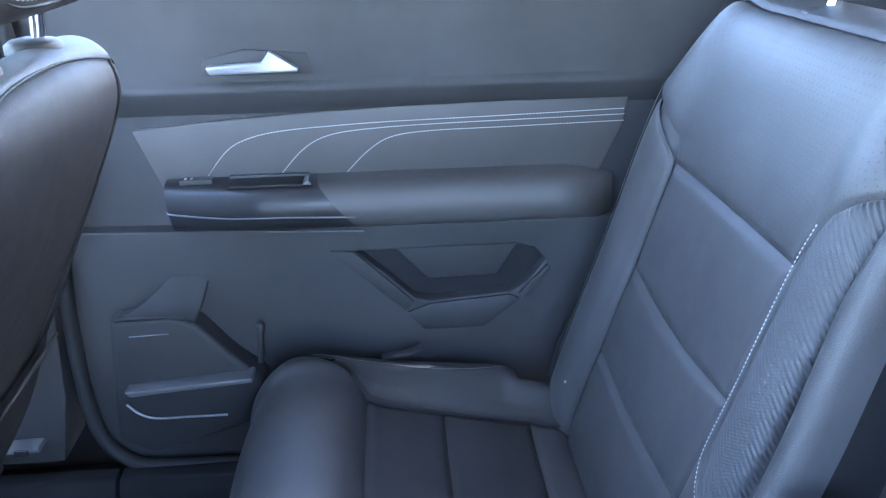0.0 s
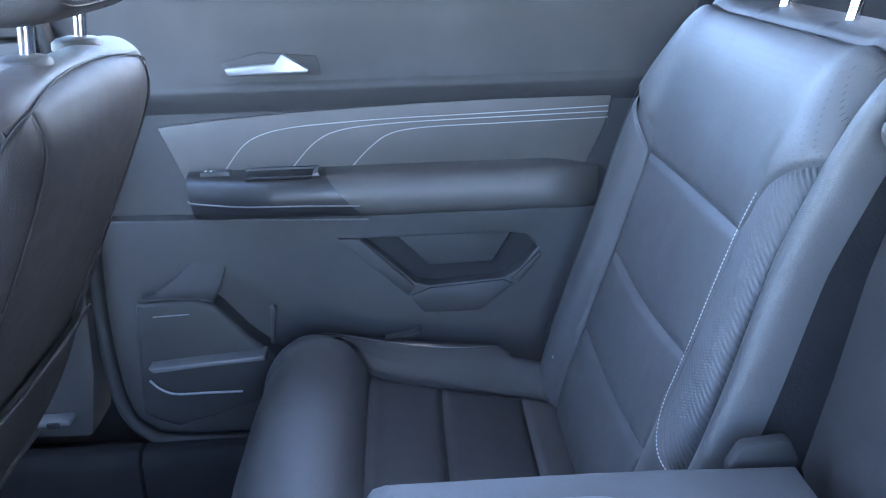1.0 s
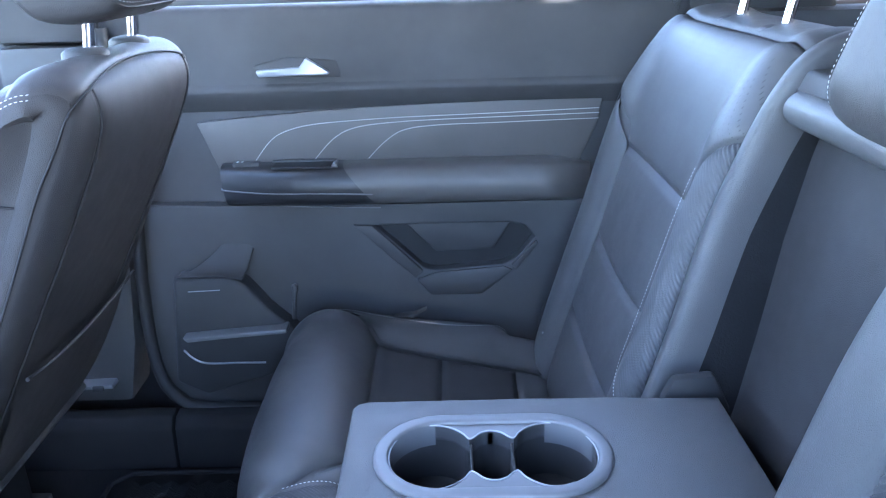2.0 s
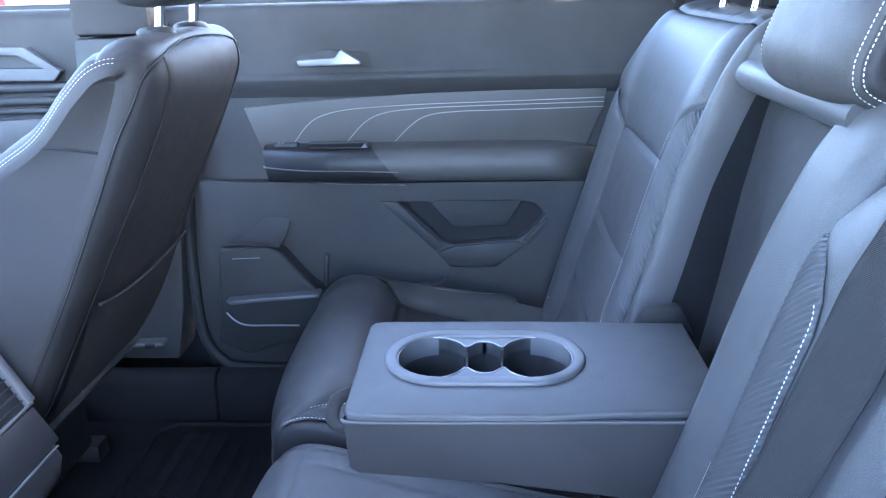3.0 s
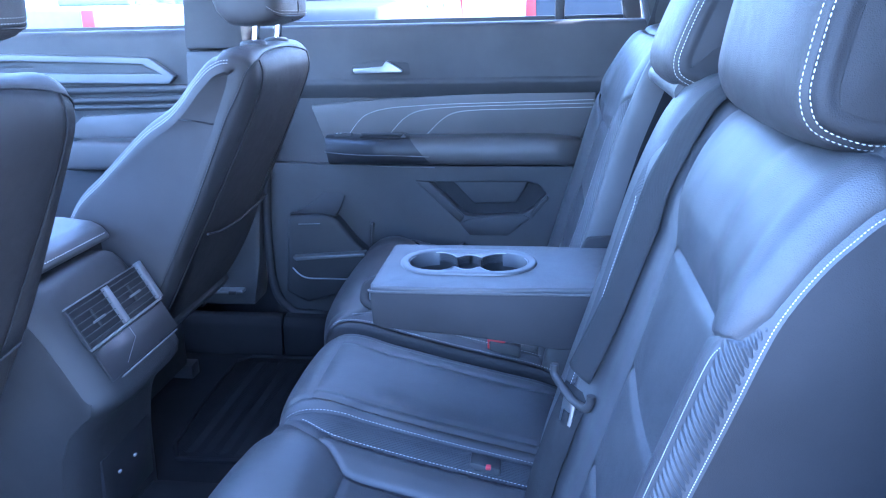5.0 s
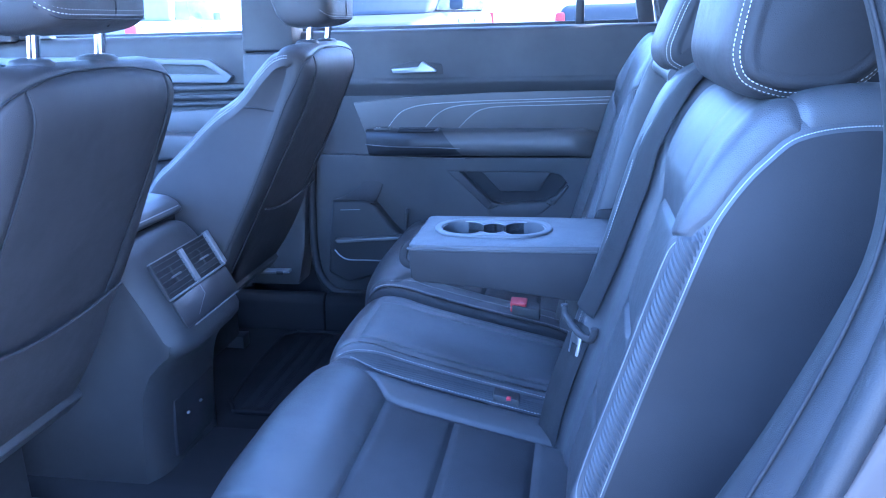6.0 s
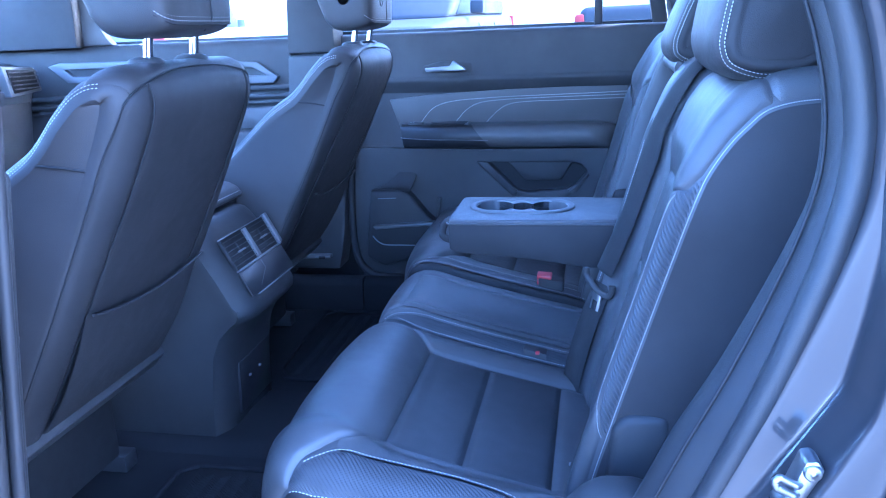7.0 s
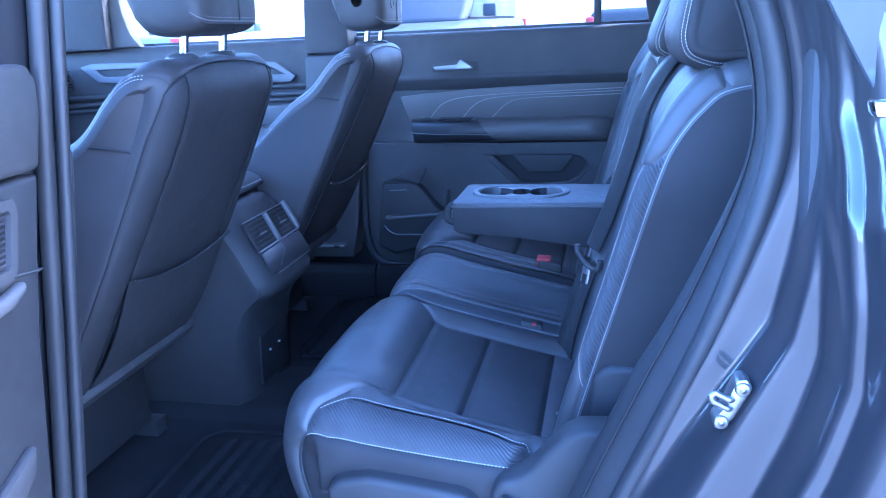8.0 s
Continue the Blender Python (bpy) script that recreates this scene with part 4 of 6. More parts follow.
def front_seat(y0, posts, label, dx=0.0):
    seat = empty("front_seat", label, "car seat", "front seats")
    F = Upholstery(FRONT_PROFILE, FRONT_SECTION, y0, front_crown)
    u = F.u_at
    L = F.length
    sA = F.s[np.argmax(F.line[:, 1])]
    rim, ctr = u(0.1945), u(0.139)
    arch = [(sA + 0.054, 0.175), (sA + 0.073, 0.190), (sA + 0.103, 0.194), (sA + 0.160, 0.200), (L, 0.200)]
    F.panel("front_panel", [(0, -rim, rim), (sA - 0.03, -rim, rim)], SIDE_LEATHER, seat, n=70, m=40, puff=0.004, sink=0.003)
    F.panel("top_panel", [(sA - 0.03, -rim, rim), (sA, -rim, rim), (sA + 0.054, -0.175, 0.175)], SIDE_LEATHER, seat, n=50, m=60, puff=0.0015, sink=0.002, bow=(0.0, -0.027))
    F.panel("back_panel", [(sA + 0.0443, -ctr, ctr), (L, -ctr, ctr)], VINYL, seat, "dark vinyl seat back", n=80, m=50, puff=0.002, sink=0.002, bow=(-0.0173, 0.0))
    for side in (-1, 1):
        F.panel("back_edge", [(sA + 0.0443, side * ctr, side * (ctr + 0.001))] + [(q, side * ctr, side * v) for q, v in arch], VINYL, seat, n=90, m=18, puff=0.002, sink=0.002)
        F.panel("welt", [(0, side * rim, side * F.half), (sA, side * rim, side * F.half)] + [(q, side * v, side * F.half) for q, v in arch], SIDE_LEATHER, seat, n=120, m=12, puff=0.0, sink=0.0, sink_s=False)
        F.side("side_panel", side, SIDE_LEATHER, seat, n=90, puff=0.003)
        for off in (0.0, 0.005):
            P, N = F.seam([(0.05, side * (rim + off)), (0.2, side * (rim + off)), (0.4, side * (rim + off)), (sA - 0.03, side * (rim + off)), (sA, side * (rim - 0.004 + off))], 160, 0.0006)
            thread("stitching", P, N, THREAD_GREY, seat, length=0.0028, gap=0.0018, width=0.00055, label="pale contrast stitching")
        # seam across the side
        a = F.at(np.array([F.s_at(x=0.247)]), np.array([side * F.half]))[0]
        b = F.at(np.array([F.s[(np.abs(F.line[:, 0] - 0.348) + np.abs(F.line[:, 1] - 1.026)).argmin()]]), np.array([side * F.half]))[0]
        mid = (a + b) / 2
        tube("side_seam", [(a[0], a[1], a[2]), (mid[0], mid[1] + side * 0.0042, mid[2] + 0.002), (b[0], b[1], b[2])], 0.0016, DARK, seat, n=24, k=6)
    crest = [(sA + 0.027 + 0.027 * (v / 0.175) ** 2, v) for v in np.linspace(-0.175, 0.175, 9)]
    leg = arch[1:4] + [(sA + 0.30, 0.200), (L - 0.10, 0.200)]
    lines = [[(q, -v) for q, v in leg[::-1]] + crest + leg] + [[(sA + 0.0443 + (L - sA) * w, side * ctr) for w in np.linspace(0, 0.80, 9)] for side in (-1, 1)]
    for row in lines:
        P, N = F.seam(row, 160, 0.0004)
        tube("piping", [tuple(p) for p in P[::3]] + [tuple(P[-1])], 0.0013, DARK, seat, n=120, k=6, up=(0.3, 0.2, 0.9))
    # pocket with a piped edge, and the lower bar
    def back_at(z, y, lift):
        half = F.line[np.argmax(F.line[:, 1]):]
        x = float(np.interp(-z, -half[:, 1], half[:, 0]))
        return (x + lift, y0 + y, z)
    rows = []
    for zf in np.linspace(0, 1, 16):
        row = []
        for yy in np.linspace(-0.150, 0.150, 24):
            ztop = 0.825 + 0.025 * abs(yy / 0.165) ** 2
            z = 0.66 + (ztop - 0.66) * zf
            row.append(back_at(z, yy, 0.008 + 0.010 * math.sin(math.pi * min(1, zf * 0.9 + 0.1))))
        rows.append(row)
    sheet("map_pocket", np.array(rows), VINYL, seat, "soft map pocket")
    tube("pocket_piping", [back_at(0.825 + 0.025 * abs(yy / 0.165) ** 2, yy, 0.018) for yy in np.linspace(-0.150, 0.150, 9)], 0.0022, VINYL, seat, n=40, k=8)
    prism("lower_bar", [(back_at(0.65, 0, 0.002)[0], 0.655), (back_at(0.65, 0, 0.010)[0], 0.640), (back_at(0.61, 0, 0.008)[0], 0.612), (back_at(0.61, 0, -0.006)[0], 0.622)], "y", y0 - 0.185, y0 + 0.185, PLASTIC, seat, "plastic lower edge bar", bevel=0.004)
    # cushion and base
    prism("seat_cushion", [(-0.50, 0.66), (-0.48, 0.70), (-0.30, 0.685), (-0.06, 0.655), (-0.03, 0.60), (-0.05, 0.55), (-0.45, 0.55)], "y", y0 - 0.235, y0 + 0.235, SIDE_LEATHER, seat, bevel=0.02, segments=3)
    for side in (-1, 1):
        prism("side_shield", [(-0.42, 0.60), (-0.06, 0.60), (-0.04, 0.52), (-0.09, 0.46), (-0.40, 0.50)], "y", y0 + side * 0.222, y0 + side * 0.25, PLASTIC, seat, "plastic side shield", bevel=0.006)
        box("rail", (-0.40, y0 + side * 0.19 - 0.02, 0.385), (0.03, y0 + side * 0.19 + 0.02, 0.42), RUBBER, seat, "dark seat rail", bevel=0.003)
    box("rail_foot", (0.02, y0 - 0.215, 0.385), (0.06, y0 - 0.165, 0.430), RUBBER, seat, "black rail end cover", bevel=0.006)
    box("under_frame", (-0.36, y0 - 0.18, 0.42), (0.02, y0 + 0.18, 0.55), DARK, seat, bevel=0.01)
    for py in (-0.06, 0.06):
        headrest_post(seat, 0.340, posts + py, 1.168, 1.235, 0.014)
    headrest_front(posts, dx)
    seat.location.x = dx
    return seat


def headrest_front(y0, dx):
    """A head restraint as one rounded cushion: a side profile that swells and closes towards both sides."""
    head = empty("headrest", "black leather front head restraint with white stitched seam", "headrest", "front headrests")
    prof = smooth_line([(0.282, 1.222), (0.264, 1.29), (0.283, 1.39), (0.335, 1.425), (0.385, 1.40), (0.404, 1.33), (0.404, 1.235), (0.396, 1.208), (0.350, 1.197), (0.305, 1.201), (0.282, 1.222)], 90)[:-1]
    mid = np.array([0.338, 1.300])
    half = 0.108

    def at(k, q):
        wx, wz = (1 - abs(q) ** 5) ** 0.2, (1 - abs(q) ** 9) ** (1 / 9)
        x, z = mid + (prof[k] - mid) * np.array([wx, wz])
        return x, y0 + half * q * (1 - 0.10 * np.clip((1.32 - z) / 0.12, 0, 1)), z

    Q = np.sin(np.linspace(-1, 1, 61) * math.pi / 2) * 0.9999
    sheet("cover", np.array([[at(k, q) for k in range(len(prof))] for q in Q]), HEAD_LEATHER, head, "padded leather cover", closed_m=True)
    low = int(np.argmin(np.abs(prof[:, 0] - 0.400) + np.abs(prof[:, 1] - 1.216)))
    run = np.array([at(low, q) for q in np.linspace(-0.97, 0.97, 100)])
    tube("seam", [tuple(p + (0.0004, 0, -0.0004)) for p in run[::7]], 0.0013, VINYL, head, "sewn lower seam", n=60, k=6)
    for lift in (0.004, 0.009):
        thread("stitching", run + (0.0016, 0, lift), np.tile([1.0, 0, 0], (100, 1)), THREAD_GREY, head, length=0.0028, gap=0.0018, width=0.00055, label="pale contrast stitching")
    back = [k for k in range(len(prof)) if prof[k, 0] > 0.38 and 1.205 < prof[k, 1] < 1.41]
    tube("centre_seam", [tuple(np.array(at(k, 0.12)) + (0.0002, 0, 0)) for k in back[::3]], 0.0012, VINYL, head, "upright seam", n=40, k=6, up=(0, 1, 0))
    ring = [(0.4052, y0 - 0.030 + 0.013 * math.cos(w), 1.262 + 0.013 * math.sin(w)) for w in np.linspace(0, 2 * math.pi, 25)]
    tube("button_ring", ring, 0.0016, PLASTIC, head, "round moulded button", n=60, k=6, up=(1, 0, 0))
    head.location.x = dx
    return head


front_seat(0.387, 0.408, "black leather front passenger seat with stitched edge")
front_seat(-0.380, -0.383, "black leather driver seat with a map pocket on its back", -0.034)

# ---- centre console with rear vents ----
console = empty("centre_console", "dark plastic centre console with rear air vents", "console")
KY = 0.046


def face_pt(v):
    """A place on the slanting rear face, v metres below its upper edge."""
    return 0.152 + 0.468 * v, 0.842 - 0.884 * v


def console_ring(y):
    """The side outline of the console; its corners round off towards both sides."""
    q = abs(y - KY) / 0.132
    r = 0.030 * q ** 5
    return [(-0.75, 0.80 - r), (-0.30, 0.822 - r), (-0.02, 0.838 - r), (0.098 - r, 0.850 - r), (0.128 - r, 0.850 - r), (0.146 - r, 0.842 - r), (0.166 - r, 0.812 - r * 0.6), (0.200 - r, 0.752 - r * 0.5), (0.226 - r, 0.702 - r * 0.5), (0.236 - r, 0.678),
            (0.232 - r, 0.660), (0.214 - r, 0.645), (0.190 - r, 0.620), (0.172 - r, 0.58), (0.160 - r, 0.50), (0.154 - r, 0.37)]


P = np.array([smooth_line(console_ring(y), 90) for y in KY + 0.132 * np.sin(np.linspace(-math.pi / 2, math.pi / 2, 41))])
ys = KY + 0.132 * np.sin(np.linspace(-math.pi / 2, math.pi / 2, 41))
P = np.stack([P[..., 0], np.repeat(ys[:, None], 90, 1), P[..., 1]], -1)
sheet("body", P, CONSOLE, console, "grained plastic console body", flip=True)
for side in (-1, 1):
    prism("side_wall", [(-0.75, 0.77)] + console_ring(KY + side * 0.132)[2:] + [(-0.75, 0.37)], "y", KY + side * 0.1325, KY + side * 0.120, CONSOLE, console, "grained plastic console side", bevel=0.001)
prism("armrest_lid", [(-0.35, 0.868), (-0.34, 0.898), (0.04, 0.896), (0.092, 0.890), (0.112, 0.880), (0.124, 0.864), (0.118, 0.857), (-0.35, 0.854)], "y", KY - 0.118, KY + 0.118, LEATHER, console, "leather console armrest lid", bevel=0.008, segments=3)
box("lid_gap", (-0.33, KY - 0.112, 0.838), (0.108, KY + 0.112, 0.860), DARK, console, "dark gap under the lid", bevel=0.002)
lid_line = smooth_line([(0.1215, y, 0.872) for y in (KY - 0.105, KY, KY + 0.105)], 60)
thread("stitching", lid_line, np.tile([0.9, 0, 0.4], (60, 1)), THREAD, console, label="white contrast stitching")


def on_face(name, v0, v1, y0, y1, d0, d1, mat, label="", bevel=0.002, parent=None, shift=0.0):
    """A bar on the rear face; shift slides its lower edge sideways."""
    (xa, za), (xb, zb) = face_pt(v0), face_pt(v1)
    n = np.array([0.884, 0.468])
    d0, d1 = d0 - 0.001, d1 - 0.002
    bm = bmesh.new()
    vs = []
    for v_at, off in ((0, 0.0), (1, shift)):
        x, z = ((xa, za), (xb, zb))[v_at]
        for yy in (y0, y1):
            for d in (d0, d1):
                vs.append(bm.verts.new((x + n[0] * d, KY + yy + off, z + n[1] * d)))
    for f in ((0, 1, 3, 2), (4, 6, 7, 5), (0, 4, 5, 1), (2, 3, 7, 6), (1, 5, 7, 3), (0, 2, 6, 4)):
        bm.faces.new([vs[i] for i in f])
    bmesh.ops.recalc_face_normals(bm, faces=bm.faces[:])
    if bevel:
        bmesh.ops.bevel(bm, geom=bm.edges[:], offset=bevel, segments=2, profile=0.5, affect="EDGES", clamp_overlap=True)
    return part(name, bm, mat, parent or console, label)


V0, V1, YA, YB = 0.032, 0.100, -0.102, 0.098
on_face("vent_back", V0, V1, YA, YB, 0.0, 0.0035, DARK, "dark vent throat", bevel=0)
on_face("vent_frame", V0 - 0.002, V0, YA, YB, 0.0, 0.007, VENT_GREY, "thin bright edge line", bevel=0.0005)
on_face("vent_frame", V0, V1, YA - 0.004, YA, 0.0, 0.008, CONSOLE, "thin dark vent frame", bevel=0.001)
on_face("vent_frame", V1, V1 + 0.0035, YA, YB + 0.010, 0.0, 0.009, VENT_GREY, "satin bright lower line", bevel=0.001)
on_face("vent_divider", V0 + 0.002, V1 - 0.001, -0.008, 0.005, 0.0, 0.010, VENT_GREY, "satin grey divider", bevel=0.001)
on_face("vent_surround", V0 - 0.004, V1, YB, YB + 0.014, 0.0, 0.012, VENT_GREY, "satin grey vent surround", bevel=0.002)
for a, b in ((YA + 0.001, -0.009), (0.006, YB - 0.001)):
    for k in range(6):
        v = V0 + 0.0065 + 0.0106 * k
        on_face("vent_slat", v, v + 0.0014, a, b, 0.0025, 0.0085, CONSOLE, "thin black vent slat", bevel=0.0004)
    c = (a + b) / 2
    on_face("vent_tab", V0 + 0.036, V0 + 0.0395, c - 0.016, c + 0.016, 0.007, 0.0115, VENT_GREY, "vent adjuster tab", bevel=0.001)
    on_face("vent_stem", V0 + 0.020, V0 + 0.050, c - 0.002, c + 0.001, 0.003, 0.008, CONSOLE, bevel=0.0005)
on_face("control_panel", 0.106, 0.158, YA, YB + 0.010, 0.0, 0.005, GLOSS, "glossy black control panel", bevel=0.003)
on_face("panel_line", 0.107, 0.126, -0.004, -0.0028, 0.004, 0.0058, VENT_GREY, bevel=0.0003)
on_face("panel_line", 0.126, 0.150, -0.004, -0.0028, 0.004, 0.0058, VENT_GREY, bevel=0.0003, shift=-0.050)
on_face("panel_lip", 0.160, 0.162, YA + 0.020, YB - 0.002, 0.003, 0.009, VENT_GREY, "bright moulded lower lip", bevel=0.0008)
prism("socket_panel", [(0.166, 0.545), (0.1605, 0.43), (0.152, 0.43), (0.158, 0.545)], "y", KY - 0.075, KY + 0.075, GLOSS, console, "glossy socket panel", bevel=0.002)
for k in range(2):
    box("charging_socket", (0.158, KY - 0.035 + 0.05 * k, 0.497), (0.1675, KY - 0.028 + 0.05 * k, 0.501), SATIN, console, "small charging socket", bevel=0.001)

# ---- floor ----
floor = tagged(new("floor"), "dark carpeted car floor", "floor", kind="structure")
box("carpet", (-1.2, -0.74, 0.33), (1.9, 0.74, 0.38), CARPET, floor, bevel=0.01)
prism("tunnel", [(-0.13, 0.37), (-0.09, 0.405), (0.02, 0.415), (0.13, 0.405), (0.17, 0.37)], "x", -0.9, 0.62, CARPET, floor, bevel=0.012)


def floor_mat(cy, w, label):
    m = empty("floor_mat", label, "floor mat", "rear floor mats")
    x0, x1 = 0.10, 0.50
    y0, y1 = cy - w / 2, cy + w / 2
    pts = [(x0 + 0.05, y0), (x1, y0), (x1, y1), (x0 + 0.03, y1), (x0, y1 - 0.03), (x0 + 0.005, cy), (x0 + 0.02, y0 + 0.05)]
    prism("base", pts, "z", 0.376, 0.386, MAT, m, bevel=0.002)
    for a, b in zip(pts, pts[1:] + pts[:1]):
        tube("border", [(*a, 0.388), (*b, 0.388)], 0.005, MAT, m, n=2, k=8, up=(0, 0, 1))
    verts, faces = [], []
    col, pitch = 0.017, 0.0062
    for i in range(int((x1 - x0 - 0.05) / col)):
        xx = x0 + 0.04 + col * (i + 0.5)
        d = 1 if i % 2 else -1
        for j in range(int((w - 0.05) / pitch)):
            yy = y0 + 0.028 + pitch * j
            a, b = Vector((xx - 0.008, yy - 0.006 * d, 0.3858)), Vector((xx + 0.008, yy + 0.006 * d, 0.3858))
            t = (b - a).normalized()
            s, up = Vector((-t.y, t.x, 0)) * 0.0015, Vector((0, 0, 0.0013))
            k = len(verts)
            verts += [a - s, b - s, b + s, a + s, a + up, b + up]
            faces += [(k, k + 1, k + 5, k + 4), (k + 1, k + 2, k + 5), (k + 2, k + 3, k + 4, k + 5), (k + 3, k, k + 4)]
    tagged(put("herringbone_ribs", mesh_of("herringbone_ribs", verts, faces, MAT, False), m, "raised herringbone tread"), kind="stuff")
    return m


floor_mat(0.455, 0.46, "black rubber floor mat with a herringbone tread")
floor_mat(-0.40, 0.46, "black rubber floor mat with a herringbone tread")

# ---- seat bases ----
box("base", (0.56, 0.19, 0.37), (1.0, 0.69, 0.52), PLASTIC, right_seat, "black plastic seat base", bevel=0.02)
box("base", (0.56, -0.07, 0.37), (1.0, 0.16, 0.52), PLASTIC, centre_seat, "black plastic seat base", bevel=0.02)
box("base", (0.56, -0.60, 0.37), (1.0, -0.10, 0.52), PLASTIC, left_seat, "black plastic seat base", bevel=0.02)
prism("front_shield", [(0.556, 0.598), (0.575, 0.612), (0.614, 0.620), (0.685, 0.612), (0.748, 0.604), (0.765, 0.590), (0.770, 0.47), (0.57, 0.47)], "y", -0.655, -0.606, PLASTIC, left_seat, "moulded plastic seat base cover", bevel=0.010, segments=3)
prism("side_shield", [(0.782, 0.612), (0.797, 0.630), (0.815, 0.634), (0.835, 0.650), (0.852, 0.672), (0.875, 0.697), (0.895, 0.709), (0.930, 0.711), (0.965, 0.70), (0.93, 0.56), (0.90, 0.47), (0.80, 0.47), (0.79, 0.55)], "y", -0.655, -0.606, PLASTIC, left_seat, "moulded plastic side shield", bevel=0.009, segments=3)
prism("hinge_cover", [(0.895, 0.60), (0.908, 0.735), (0.925, 0.750), (0.975, 0.752), (0.980, 0.70), (0.96, 0.58)], "y", -0.552, -0.530, PLASTIC, left_seat, "dark plastic backrest hinge cover", bevel=0.012, segments=3)
prism("lever", [(0.79, 0.602), (0.80, 0.617), (0.835, 0.602), (0.87, 0.570), (0.84, 0.560), (0.79, 0.575)], "y", -0.672, -0.653, PLASTIC, left_seat, "seat adjusting lever", bevel=0.006)

# ---- far rear door ----
def panel_with_hole(name, outer, hole, y0, y1, mat, parent, label="", bevel=0.0):
    """A panel in a plane of constant y: its room side at y0."""
    bm = bmesh.new()
    loops = []
    for loop in (outer, hole):
        vs = [bm.verts.new((x, y0, z)) for x, z in loop]
        loops.append([bm.edges.new((vs[i], vs[(i + 1) % len(vs)])) for i in range(len(vs))])
    bmesh.ops.triangle_fill(bm, use_beauty=True, edges=loops[0] + loops[1])
    res = bmesh.ops.extrude_face_region(bm, geom=bm.faces[:])
    for v in res["geom"]:
        if isinstance(v, bmesh.types.BMVert):
            v.co.y = y1
    if bevel:
        rim = [e for e in bm.edges if abs(e.verts[0].co.y - y0) < 1e-6 and abs(e.verts[1].co.y - y0) < 1e-6 and e.calc_face_angle(0) > 0.8]
        bmesh.ops.bevel(bm, geom=rim, offset=bevel, segments=3, profile=0.5, affect="EDGES", clamp_overlap=True)
    return part(name, bm, mat, parent, label)


def section_sheet(name, section, x0, x1, mat, parent, label="", n=30, bow=0.0):
    """A moulded strip of the door: a section of (y, z) points drawn along x."""
    s = smooth_line(section, 60)
    X = np.linspace(x0, x1, n)
    P = np.array([[(x, y + bow * ((x - (x0 + x1) / 2) / (x1 - x0)) ** 2, z) for y, z in s] for x in X])
    return sheet(name, P, mat, parent, label)


door = tagged(new("door_1"), "closed rear door with stitched grey insert and dark panel", "car door", kind="structure")
section_sheet("upper_panel", [(0.868, 1.182), (0.835, 1.187), (0.806, 1.185), (0.797, 1.170), (0.793, 1.14), (0.791, 1.10), (0.789, 1.075), (0.787, 1.064)], 0.165, 1.12, SOFT, door, "soft dark upper panel")
section_sheet("ledge", [(0.787, 1.065), (0.784, 1.059), (0.783, 1.053), (0.785, 1.047), (0.788, 1.041), (0.792, 1.034), (0.796, 1.028), (0.801, 1.020)], 0.165, 1.12, SOFT, door, "moulded ledge line")
section_sheet("backing", [(0.803, 1.032), (0.803, 0.98), (0.803, 0.90), (0.800, 0.85), (0.800, 0.70), (0.803, 0.55), (0.807, 0.46)], 0.165, 1.12, PLASTIC, door, "grained plastic door panel")
insert_pts = [(0.298, 1.002), (0.38, 1.010), (0.50, 1.018), (0.65, 1.024), (0.80, 1.027), (0.972, 1.027), (0.965, 0.985), (0.935, 0.918), (0.75, 0.915), (0.54, 0.915), (0.33, 0.912), (0.318, 0.945)]
prism("insert", insert_pts, "y", 0.7955, 0.806, TRIM_GREY, door, "grey leatherette insert", bevel=0.003)
for curve in ([(0.382, 0.926), (0.419, 0.970), (0.451, 0.987), (0.497, 0.996), (0.574, 1.001), (0.65, 1.004), (0.805, 1.007), (0.968, 1.011)],
              [(0.485, 0.930), (0.525, 0.971), (0.565, 0.989), (0.634, 0.996), (0.727, 0.999), (0.85, 1.001), (0.968, 1.003)],
              [(0.578, 0.932), (0.610, 0.963), (0.642, 0.982), (0.696, 0.989), (0.805, 0.991), (0.968, 0.994)]):
    run = smooth_line([(x, 0.7950, z) for x, z in curve], 160)
    thread("stitching", run, np.tile([0, -1, 0], (160, 1)), THREAD_GREY, door, length=0.0034, gap=0.0012, width=0.0008, label="pale contrast stitching")
# armrest with switch panel
arm_sec = [(0.800, 0.934), (0.770, 0.933), (0.752, 0.928), (0.742, 0.915), (0.738, 0.898), (0.742, 0.880), (0.755, 0.868), (0.785, 0.862), (0.800, 0.861)]


def arm_piece(name, x_top0, x_bot0, x1, mat, label, taper=0.0, proud=0.0):
    s = smooth_line(arm_sec, 50)
    P = []
    for f in np.linspace(0, 1, 40):
        row = []
        for y, z in s:
            v = (0.934 - z) / 0.073
            xs = x_top0 + (x_bot0 - x_top0) * v
            x = xs + (x1 - xs) * f
            end = np.clip((x - 0.86) / 0.09, 0, 1)
            start = np.clip((0.46 - x) / 0.16, 0, 1) * taper
            row.append((x, y - proud + (0.803 - y) * (0.75 * end ** 2 + 0.45 * start), z - 0.014 * end ** 2))
        P.append(row)
    return sheet(name, np.array(P), mat, door, label)


